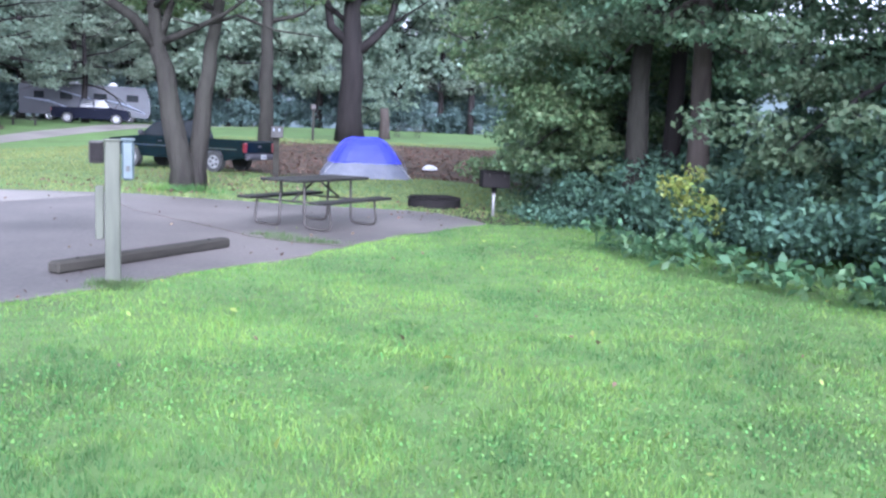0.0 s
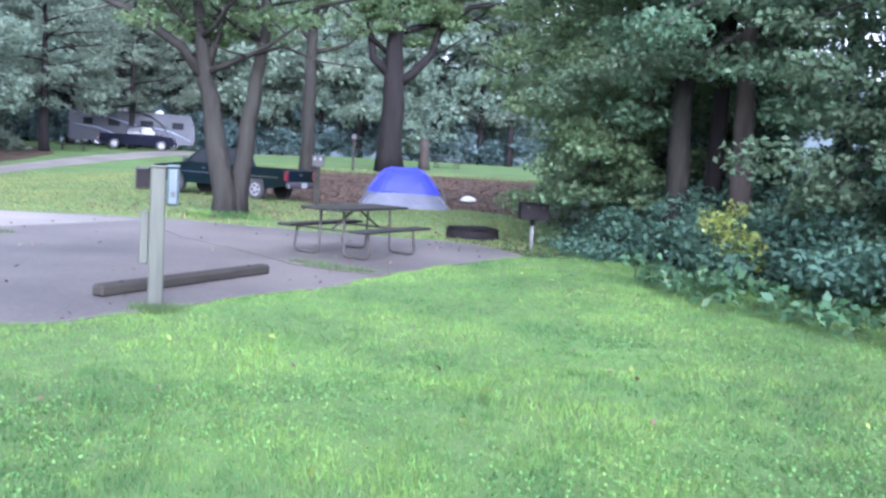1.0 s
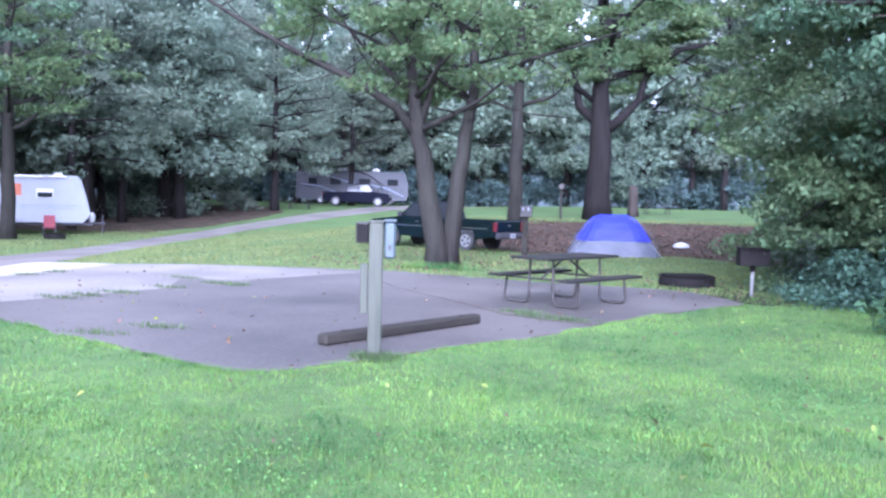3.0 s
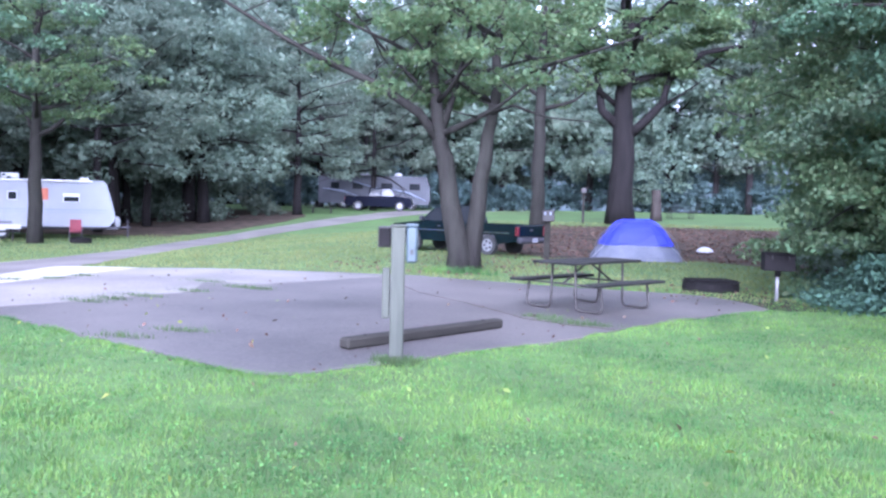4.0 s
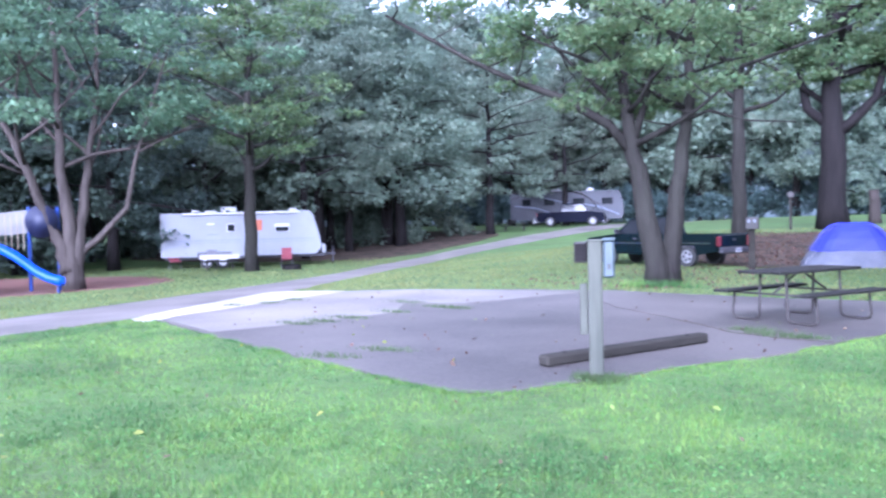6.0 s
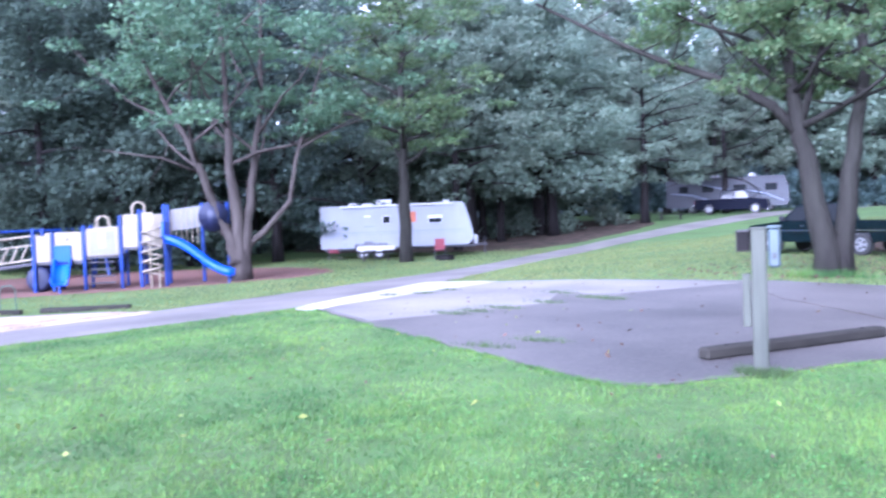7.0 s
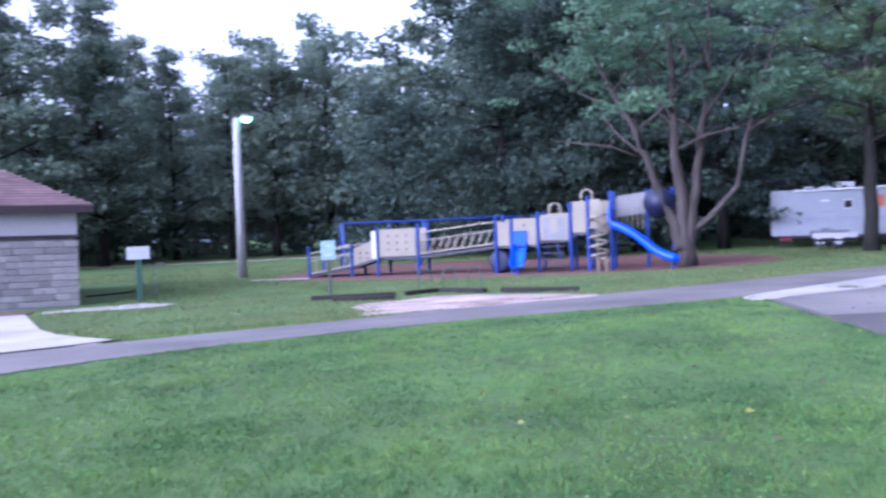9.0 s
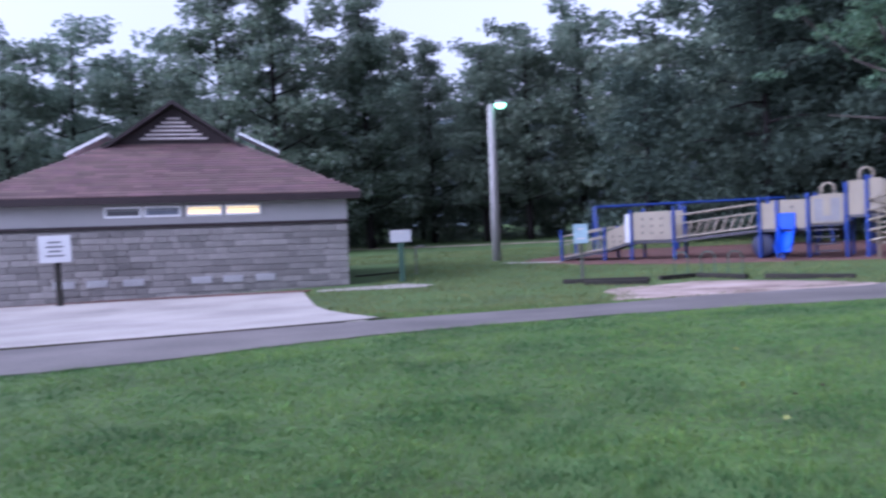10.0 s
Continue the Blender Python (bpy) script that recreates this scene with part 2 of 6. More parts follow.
def make_tree(m, height, r, crown_base, crown_r, n_leaf, leaf, seed, bark, foliage, label, stems=None, boughs=14, clump_r=0.9, category="tree", lean=0.0,
              name="tree", low=0.0, shape=1.0, sub=3, fine_limbs=False, extra=(), clear=0.0, flat=0.6, lift=0.0):
    """A tapered trunk with limbs and a crown of leaves gathered in clumps at the limbs' ends."""
    rnd, rng = random.Random(seed), np.random.default_rng(seed)
    t = thing(name, m, label, category)
    woods_, clumps = [], []
    stems = stems or [[(0, 0, -0.1), (lean * 0.3, 0, height * 0.3), (lean, rnd.uniform(-.2, .2), height * 0.6), (lean * 1.2, rnd.uniform(-.3, .3), height * 0.93)]]
    trunk = Buf()
    for si, st in enumerate(stems):
        k, pts, rad = 14, [], []
        line = [Vector(p) for p in st]
        rs = r * (1.0 if si == 0 else 0.86)
        for i in range(k + 1):
            u = i / k * (len(line) - 1)
            a = min(int(u), len(line) - 2)
            q = line[a].lerp(line[a + 1], u - a)
            h = i / k
            flare = 1 + 0.2 * math.exp(-h * 26)
            pts.append(q + Vector((rnd.gauss(0, 0.05), rnd.gauss(0, 0.05), 0)) * (h > 0.05) * r * 2)
            rad.append(rs * flare * (1 - 0.85 * h))
        trunk.tube(pts, rad, 14 if fine_limbs else 8, 0.16, rnd)
        for j in range(boughs // len(stems)):
            h = crown_base / height + (0.97 - crown_base / height) * (j + rnd.random() * 0.7) / (boughs // len(stems))
            u = h * k
            a = min(int(u), k - 1)
            p = pts[a].lerp(pts[a + 1], u - a)
            hh = (h - crown_base / height) / (1 - crown_base / height)
            reach = crown_r * (0.35 + 0.65 * math.sin(math.pi * min(1, 0.25 + 0.7 * hh)) ** 0.8) * rnd.uniform(0.75, 1.1) * (1 - (1 - shape) * hh)
            ang = j * 2.4 + rnd.uniform(-0.5, 0.5) + si
            d = Vector((math.cos(ang), math.sin(ang), 0.55 - low * (1 - hh)))
            lp, lr = limb(rnd, p, d, reach, max(0.02, rad[a] * 0.5), 5, 0.05 - 0.12 * low)
            wood = Buf() if fine_limbs else trunk
            woods_.append(wood)
            wood.tube(lp, lr, 6 if fine_limbs else 4)
            clumps.append((*lp[-1], clump_r * rnd.uniform(0.7, 1.3)))
            for q in range(sub):
                b = lp[2 + q % 3]
                d2 = Vector((rnd.gauss(0, 1), rnd.gauss(0, 1), rnd.gauss(0.1, 0.5)))
                l2, r2 = limb(rnd, b, d2, reach * 0.45, max(0.012, lr[2] * 0.5), 3, 0.05 - 0.2 * low)
                wood.tube(l2, r2, 4 if fine_limbs else 3)
                clumps.append((*l2[-1], clump_r * rnd.uniform(0.6, 1.2)))
                clumps.append((*l2[1], clump_r * rnd.uniform(0.4, 0.8)))
    for line, r0 in extra:
        wood = Buf()
        woods_.append(wood)
        pts = [Vector(q) for q in line]
        wood.tube(pts, [r0 * (1 - 0.75 * i / (len(pts) - 1)) for i in range(len(pts))], 8)
        for i in range(1, len(pts)):
            for q in range(3):
                b = pts[i - 1].lerp(pts[i], rnd.random())
                l2, r2 = limb(rnd, b, (rnd.gauss(0, 1), rnd.gauss(0, 1), rnd.gauss(0.3, 0.6)), rnd.uniform(0.8, 1.8), 0.03, 3, 0.05)
                if b.z < clear:
                    continue
                wood.tube(l2, r2, 4)
                clumps.append((l2[-1].x, l2[-1].y, l2[-1].z + lift, clump_r * rnd.uniform(0.6, 1.1)))
                clumps.append((l2[2].x, l2[2].y, l2[2].z + lift, clump_r * rnd.uniform(0.4, 0.8)))
    part("trunk", trunk, bark, t, smooth=True)
    if fine_limbs:
        for w in woods_:
            part("limb", w, bark, t, smooth=True)
    clumps = [c for c in clumps if c[2] >= clear]
    part("crown", leaves("crown", clump_points(rng, clumps, n_leaf, flat), leaf, foliage, rng, 0.5, 0.55, 0.2), foliage, t)
    return t


# ---- ground ----
def axis_steps():
    a = [0.9 * i for i in range(61)]
    while a[-1] < 2600:
        a.append(a[-1] * 1.13)
    return [-q for q in reversed(a[1:])] + a


def build_ground():
    ax = axis_steps()
    n = len(ax)
    b = Buf()
    b.v = [(x, y, land(x, y)) for y in ax for x in ax]
    b.f = [(j * n + i, j * n + i + 1, (j + 1) * n + i + 1, (j + 1) * n + i) for j in range(n - 1) for i in range(n - 1)]
    me = bpy.data.meshes.new("ground")
    me.from_pydata(b.v, [], b.f)
    me.materials.append(M["lawn"])
    for p in me.polygons:
        p.use_smooth = True
    tagged(new("ground", me), "mown green lawn sloping gently to woods", "ground", kind="structure")


def sheet(name, outline, lift, material, label, category, step=0.9):
    """A surface laid on the ground, following its slope."""
    bm = bmesh.new()
    bm.faces.new([bm.verts.new((x, y, 0)) for x, y in outline])
    for k in (0, 1):
        lo, hi = min(p[k] for p in outline), max(p[k] for p in outline)
        s = math.ceil(lo / step) * step
        while s < hi:
            g = list(bm.verts) + list(bm.edges) + list(bm.faces)
            bmesh.ops.bisect_plane(bm, geom=g, plane_co=(s if k == 0 else 0, s if k else 0, 0), plane_no=(1 - k, k, 0))
            s += step
    bmesh.ops.recalc_face_normals(bm, faces=bm.faces)
    if next(iter(bm.faces)).normal.z < 0:
        bmesh.ops.reverse_faces(bm, faces=bm.faces)
    for v in bm.verts:
        v.co.z = land(v.co.x, v.co.y) + lift
    rim = [e for e in bm.edges if e.is_boundary]
    ext = bmesh.ops.extrude_edge_only(bm, edges=rim)
    for v in ext["geom"]:
        if isinstance(v, bmesh.types.BMVert):
            v.co.z -= lift + 0.05
    me = bpy.data.meshes.new(name)
    bm.to_mesh(me)
    bm.free()
    me.materials.append(material)
    return tagged(new(name, me), label, category, kind="structure")


def smooth_line(pts, per=6, wob=0.0, seed=1):
    """A smooth line through the given points, a little uneven."""
    rnd = random.Random(seed)
    out = []
    q = [Vector(p).to_2d() for p in pts]
    for i in range(len(q) - 1):
        p0, p1, p2, p3 = q[max(i - 1, 0)], q[i], q[i + 1], q[min(i + 2, len(q) - 1)]
        for k in range(per):
            t = k / per
            v = 0.5 * ((2 * p1) + (p2 - p0) * t + (2 * p0 - 5 * p1 + 4 * p2 - p3) * t * t + (3 * p1 - p0 - 3 * p2 + p3) * t ** 3)
            out.append((v.x + rnd.uniform(-wob, wob), v.y + rnd.uniform(-wob, wob)))
    return out + [tuple(q[-1])]


PAD_NEAR = [(-13.0, 11.4), (-9.2, 9.3), (-7.6, 8.6), (-6.4, 8.05), (-5.4, 7.6), (-4.5, 7.2), (-3.9, 6.98), (-3.45, 7.12), (-3.1, 7.65), (-2.8, 8.1),
            (-2.4, 8.8), (-1.67, 9.9), (-1.1, 11.1), (-0.16, 12.95), (0.75, 14.3), (1.15, 14.9)]
PAD_FAR = [(0.95, 15.5), (0.3, 16.5), (-0.7, 16.9), (-2.2, 17.0), (-3.7, 17.4), (-5.2, 17.7), (-6.2, 18.0), (-8.9, 17.55), (-11.6, 17.1), (-14.9, 18.0)]
ROAD_NEAR = [(-8.5, -14), (-9.6, -8), (-10.4, -4.3), (-11.0, -2.4), (-12.2, -0.4), (-13.0, 2.2), (-13.4, 5.0), (-13.2, 8.2), (-13.0, 11.4), (-14.9, 18.0), (-18.0, 25.3),
             (-20.9, 33.5), (-22.9, 41.4), (-23.4, 47.7), (-23.0, 54.6), (-22.1, 62.4), (-20.5, 70), (-16, 82)]
ROAD_FAR = [(-20, 85), (-24.6, 72), (-25.3, 63.3), (-25.9, 57.6), (-25.9, 51.3), (-25.6, 45.7), (-24.0, 36.4), (-21.4, 28), (-19.2, 18), (-18.0, 11.4), (-17.6, 8.1), (-16.5, 4.9),
            (-16.1, 2.6), (-15.5, -0.5), (-14.6, -3.3), (-13.8, -5.7), (-12.8, -8.5), (-12, -14)]
WALK = [(-27.3, -1.9), (-26.7, -1.95), (-21.9, -1.3), (-19.9, -0.87), (-16.47, 0.19), (-15.6, -0.1), (-15.62, -0.9), (-14.75, -3.3), (-13.95, -5.7), (-12.95, -8.5), (-12.2, -13.5), (-27.5, -15), (-28.9, -12)]
build_ground()
sheet("road", smooth_line(ROAD_NEAR, 5, 0.04) + smooth_line(ROAD_FAR, 5, 0.05), 0.018, M["road"], "narrow worn grey asphalt campground road", "road")
pad = sheet("pad", smooth_line(PAD_NEAR, 5, 0.03, 2) + smooth_line(PAD_FAR, 5, 0.04, 3), 0.024, M["asphalt"], "cracked grey asphalt parking pad with weeds", "pavement")
M["concrete_worn_sheen"] = mat("worn_sheen_concrete", (0.195, 0.174, 0.155), 0.6, col2=(0.078, 0.069, 0.063), scale=0.35, fine=24, bump=0.25, bump_dist=0.006, lo=0.58, hi=0.95)
sheet("concrete_slab", smooth_line([(-15.6, 18.2), (-13.0, 11.45), (-11.9, 10.9)], 5, 0.03, 21) + smooth_line([(-11.9, 10.9), (-12.3, 13.7), (-12.4, 17.2)], 5, 0.05, 22), 0.030, M["concrete"], "pale concrete slab at the road end of the pad", "pavement")
# The pale strip along the back is sky reflection drawn into the slab.
sheet("concrete_slab", smooth_line([(-12.32, 17.15), (-12.25, 13.7), (-11.82, 10.85)], 4, 0.02, 23) + smooth_line([(-9.3, 9.45), (-8.65, 11.0), (-8.15, 12.7)], 4, 0.02, 24) + [(-8.9, 14.3), (-7.7, 14.45), (-6.4, 17.3), (-9.0, 17.45)], 0.030,
      M["concrete_worn_sheen"], "stained older concrete slab of the pad, sky reflection painted pale at its back", "pavement")
sheet("leaf_litter", smooth_line([(-4.4, 26.5), (-1, 28.8), (1.5, 27), (3.5, 24), (6, 30), (5, 45), (-4, 46), (-8, 40), (-7.5, 31), (-4.4, 26.5)], 6, 0.3, 5), 0.012, M["litter"],
      "bare ground with brown fallen leaves", "ground")
M["soil"] = mat("black_soil", (0.022, 0.018, 0.016), 0.95, col2=(0.01, 0.009, 0.008), scale=2, fine=14, bump=0.8, bump_dist=0.03, spec=0.1)
sheet("soil_by_pad", smooth_line([(-0.4, 17.3), (0.4, 16.6), (0.95, 15.5), (1.3, 15.0), (2.0, 15.3), (1.75, 16.4), (1.1, 17.4), (0.5, 18.5), (-0.4, 17.3)], 6, 0.1, 6), 0.012, M["soil"], "dark soil with fallen leaves round the fire ring", "ground")
sheet("mulch_bed", smooth_line([(-36.5, 6.8), (-32, 8.0), (-28.5, 12.5), (-26.2, 17), (-25.2, 21.5), (-26.5, 25), (-31, 26.5), (-38, 22), (-41, 12), (-36.5, 6.8)], 6, 0.15, 7), 0.012,
      M["mulch"], "red-brown wood mulch under the playground", "ground")
sheet("gravel_patch", smooth_line([(-17.5, 5.1), (-19.4, 5.7), (-21.5, 6.1), (-22.0, 7.4), (-22.4, 8.8), (-21.7, 9.9), (-20.2, 10.9), (-17.6, 11.0), (-17.3, 8.1), (-17.5, 5.1)], 6, 0.1, 8), 0.022, M["sand"],
      "pale sandy gravel patch beside the road", "ground")
sheet("concrete_walk", WALK, 0.026, M["concrete"], "light concrete apron in front of the toilet block", "pavement")
sheet("forest_floor", smooth_line([(-26.9, 39.5), (-27.2, 50), (-29.0, 60.5), (-36, 66), (-50, 56), (-48, 42), (-38, 38.2), (-26.9, 39.5)], 5, 0.2, 9), 0.012, M["litter"], "brown leaf litter under the woodland trees", "ground")


def haze_backdrop():
    """A plain glowing ring far behind the woods: grey-green haze painted in for the gaps between the last trunks."""
    m = bpy.data.materials.new("painted_haze_glow")
    m.use_nodes = True
    n, l = m.node_tree.nodes, m.node_tree.links
    b = n["Principled BSDF"]
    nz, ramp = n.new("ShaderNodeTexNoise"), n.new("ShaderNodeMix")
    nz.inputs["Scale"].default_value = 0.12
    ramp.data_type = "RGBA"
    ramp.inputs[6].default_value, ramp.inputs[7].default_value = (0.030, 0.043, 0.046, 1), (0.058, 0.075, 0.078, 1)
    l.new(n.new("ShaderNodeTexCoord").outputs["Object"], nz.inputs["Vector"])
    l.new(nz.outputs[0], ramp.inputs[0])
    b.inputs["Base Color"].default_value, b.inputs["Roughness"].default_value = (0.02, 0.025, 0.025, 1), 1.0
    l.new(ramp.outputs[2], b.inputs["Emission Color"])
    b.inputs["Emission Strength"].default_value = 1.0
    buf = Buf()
    # Full circle; the unseen part behind the camera is added to dim reflections.
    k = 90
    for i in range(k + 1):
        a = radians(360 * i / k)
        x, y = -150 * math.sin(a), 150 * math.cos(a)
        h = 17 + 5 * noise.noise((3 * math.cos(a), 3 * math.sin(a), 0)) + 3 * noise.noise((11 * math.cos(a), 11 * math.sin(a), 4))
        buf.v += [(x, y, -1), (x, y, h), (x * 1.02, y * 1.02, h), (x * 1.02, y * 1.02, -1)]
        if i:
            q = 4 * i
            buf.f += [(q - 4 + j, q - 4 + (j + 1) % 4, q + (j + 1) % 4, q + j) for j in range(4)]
    tagged(part("backdrop", buf, m), "glowing backdrop ring with painted grey-green haze", "backdrop", kind="structure")


haze_backdrop()

# ---- trees ----
def woods():
    """The woodland round the clearing, of a few kinds of tree."""
    kinds = []
    spots = [(-36, 96), (-50, 92), (-60, 84), (-76, 70)]
    for i in range(4):
        kinds.append(make_tree(on(*spots[i]), 17 + 1.5 * i, 0.28, 3.4, 4.8, 6200, 0.46, 20 + i, M["bark_dark"], M["leaf_hazed"],
                               "tall woodland tree, its dense green leaves paled by painted haze", boughs=24, clump_r=1.3, low=0.4, sub=2))
    for i in range(2):
        kinds.append(make_tree(on(-88, 14 - 10 * i), 21 + 2 * i, 0.3, 3.0, 5.2, 9500, 0.36, 40 + i, M["bark_dark"], M["needle"],
                               "tall dark green conifer at the woods' edge", boughs=34, clump_r=1.1, low=0.4, shape=0.3, name="conifer"))
    for i in range(3):
        kinds.append(make_tree(on(-48 - 13 * i, 104 - 8 * i), 18 + 1.5 * i, 0.28, 2.0, 5.2, 3400, 0.66, 50 + i, M["bark_dark"], M["leaf_hazed"],
                               "tall tree deep in the woods, green paled by painted haze", boughs=18, clump_r=1.5, low=0.6, sub=2))
    rnd = random.Random(5)
    rows = [(-6, 17, 96, 4.2), (-4, 17, 106, 5), (16, 34, 94, 4.0), (15, 34, 104, 4.0), (32, 62, 59, 4.4), (31, 64, 67, 4.6), (31, 66, 75, 5.5), (60, 68, 52, 4.4), (60, 73, 60, 5), (71, 124, 66, 4.4),
            (72, 122, 75, 4.6), (82, 120, 84, 5)]
    for a0, a1, dist, gap in rows:
        a = a0
        while a < a1:
            d = dist + rnd.uniform(-2.5, 3)
            x, y = -d * math.sin(radians(a)), d * math.cos(radians(a))
            deep = (a0, a1, dist) in ((-4, 17, 106), (15, 34, 104), (31, 64, 67), (31, 66, 75), (60, 73, 60), (72, 122, 75), (82, 120, 84))
            k = rnd.choice(kinds[6:]) if deep else rnd.choice(kinds[:4]) if not (84 < a < 92 and rnd.random() < 0.3) else rnd.choice(kinds[4:6])
            s = rnd.uniform(0.85, 1.15) * (0.8 if a > 99 else 0.8 if a > 79 else 0.9 if a > 69 else 1.0)
            s *= 1.3 if dist > 90 else 1.0
            copy_thing(k, on(x, y, rnd.uniform(0, 360)) @ Matrix.Diagonal((s, s, s * rnd.uniform(0.9, 1.1), 1)))
            a += math.degrees(gap / dist) * rnd.uniform(0.7, 1.3)

    for a, d, s in ((95.3, 58, 0.98), (98.6, 60, 0.95), (89.5, 62, 0.78)):
        copy_thing(kinds[4 + (a > 96)], on(-d * math.sin(radians(a)), d * math.cos(radians(a)), a * 7) @ Matrix.Diagonal((s * 1.15, s * 1.15, s, 1)))


def thicket(name, line, width, top, n, size, material, seed, label, clump=0.7, lean=0.0):
    """Undergrowth along a line of the plan; top gives its height by distance behind the front edge."""
    rnd, rng = random.Random(seed), np.random.default_rng(seed)
    pts = [Vector(p) for p in smooth_line(line, 12)]
    clumps = []
    for i in range(len(pts) - 1):
        a, b = pts[i], pts[i + 1]
        d = b - a
        nrm = Vector((-d.y, d.x)).normalized()
        for k in range(max(1, int(d.length * width * 2.2 / clump ** 1.5))):
            w = rnd.random() ** 0.8 * width
            q = a.lerp(b, rnd.random()) + nrm * (w + rnd.gauss(0, 0.18))
            h = top(w) * (0.8 + 0.35 * noise.noise((q.x * 0.5, q.y * 0.5, seed)) + rnd.gauss(0, 0.05))
            r = clump * rnd.uniform(0.6, 1.25)
            z = land(q.x, q.y) + rnd.uniform(0.0, 1.0) ** 0.6 * max(0.1, h)
            clumps.append((q.x, q.y, z, min(r, 0.25 + h * 0.5)))
    return tagged(new(name, leaves(name, clump_points(rng, clumps, n, 0.7), size, material, rng, 0.6, 0.55, 0.2)), label, "shrubs", kind="stuff")


woods()
arc = lambda a0, a1, d: [(-d * math.sin(radians(a)), d * math.cos(radians(a))) for a in (a0, a0 + (a1 - a0) * 0.33, a0 + (a1 - a0) * 0.67, a1)]
thicket("undergrowth", arc(17, -7, 93), 4, lambda w: 2.5 + 0.7 * w, 16000, 0.45, M["leaf_far_haze"], 61, "dark bushy undergrowth at the edge of the far woods, haze painted into its colour", 1.1)
thicket("undergrowth", arc(30, 15, 90), 4, lambda w: 2.5 + 0.7 * w, 10000, 0.45, M["leaf_far_haze"], 66, "dark bushy undergrowth at the edge of the far woods, haze painted into its colour", 1.1)
thicket("undergrowth", arc(64, 30, 61), 5, lambda w: 1.0 + 0.9 * w, 22000, 0.36, M["leaf_hazed"], 62, "dark undergrowth between the woodland trunks", 0.95)
thicket("undergrowth", arc(70, 60, 53), 4, lambda w: 1.6 + 0.9 * w, 16000, 0.36, M["leaf_hazed"], 63, "dark undergrowth behind the playground", 0.95)
thicket("undergrowth", arc(126, 69, 66), 5, lambda w: 1.8 + 1.0 * w, 30000, 0.4, M["leaf_hazed"], 64, "dark undergrowth along the woods behind the lawn", 1.0)

# the twin-stemmed maple by the pad
make_tree(on(-5.44, 19.5, 16), 11.5, 0.285, 5.0, 3.9, 14000, 0.16, 71, M["bark"], M["leaf"], "twin-stemmed maple with a leaning grey trunk beside the pad",
          stems=[[(0.05, 0, -0.1), (-0.12, 0, 1.2), (-0.34, 0, 2.55), (-0.5, 0, 3.4), (-0.68, 0.1, 4.6), (-0.75, 0.2, 6.7), (-0.7, 0.3, 10.8)],
                 [(0.33, 0.1, -0.1), (0.42, 0.1, 1.2), (0.56, 0.15, 2.5), (0.74, 0.2, 3.6), (0.86, 0.3, 5.3), (0.92, 0.4, 6.9), (1.2, 0.6, 10.5)]],
          boughs=18, clump_r=0.62, fine_limbs=True, low=0.15, clear=3.9, flat=0.36, lift=0.5,
          extra=[([(-0.42, 0, 3.0), (-0.96, -0.1, 3.7), (-2.0, -0.2, 4.35), (-3.0, -0.3, 4.75), (-4.1, -0.5, 5.3), (-6.0, -0.8, 6.4)], 0.13),
                 ([(-0.62, 0.05, 4.0), (-1.2, 0.3, 4.6), (-1.9, 0.5, 5.3), (-2.8, 0.6, 6.4)], 0.075),
                 ([(-0.45, 0, 3.2), (-0.15, 0, 4.2), (0.1, 0.1, 5.2), (0.4, 0.1, 6.9)], 0.10),
                 ([(0.6, 0.2, 3.7), (1.2, -0.2, 3.9), (2.0, -0.6, 3.6), (2.9, -0.9, 3.5)], 0.05)])
# the straight tree behind the truck
make_tree(on(-6.05, 33.3, 10), 15, 0.31, 5.4, 3.2, 5500, 0.2, 72, M["bark"], M["leaf"], "straight grey-barked tree behind the green pickup", boughs=18, clump_r=0.85, fine_limbs=True, low=0.2, clear=4.6, flat=0.35)
# the great oak by the tent
make_tree(on(-4.2, 48.4, 4), 18.5, 0.74, 8.5, 8.2, 34000, 0.27, 73, M["bark_dark"], M["leaf"], "massive dark oak with spreading heavy limbs", boughs=16, clump_r=1.2, fine_limbs=True, low=0.1, clear=6.8, flat=0.35, lift=0.5,
          extra=[([(0.3, 0, 4.9), (1.1, 0, 5.6), (2.0, 0, 6.6), (2.4, 0, 8.2), (3.0, 0.2, 9.4), (4.2, 0.3, 11.0)], 0.3),
                 ([(-0.3, 0, 5.4), (-1.2, 0, 6.2), (-1.5, 0, 8.0), (-2.0, 0.3, 9.6), (-3.4, 0.4, 11.5)], 0.3),
                 ([(2.3, 0, 7.9), (4.0, -0.5, 9.2), (6.0, -0.8, 9.5), (8.2, -1.2, 9.0)], 0.2),
                 ([(1.9, 0.1, 6.4), (3.0, 0, 7.1), (4.2, -0.2, 7.9)], 0.10),
                 ([(-0.4, 0, 6.5), (-3, -1, 8.5), (-5.5, -1.5, 9.5)], 0.16)])
# trees along the camper and the far road
make_tree(on(-27.7, 31.0, 30), 14, 0.32, 4.9, 4.6, 10000, 0.22, 74, M["bark"], M["leaf"], "slim tree in front of the white trailer", boughs=20, clump_r=0.9, low=0.1, fine_limbs=True, clear=4.2, flat=0.32)
make_tree(on(-29.9, 61.0), 15, 0.36, 3.4, 5.2, 10000, 0.3, 75, M["bark_dark"], M["leaf_hazed"], "dark tree beside the far campground road", boughs=22, clump_r=1.0, low=0.5, clear=3.0, flat=0.45)
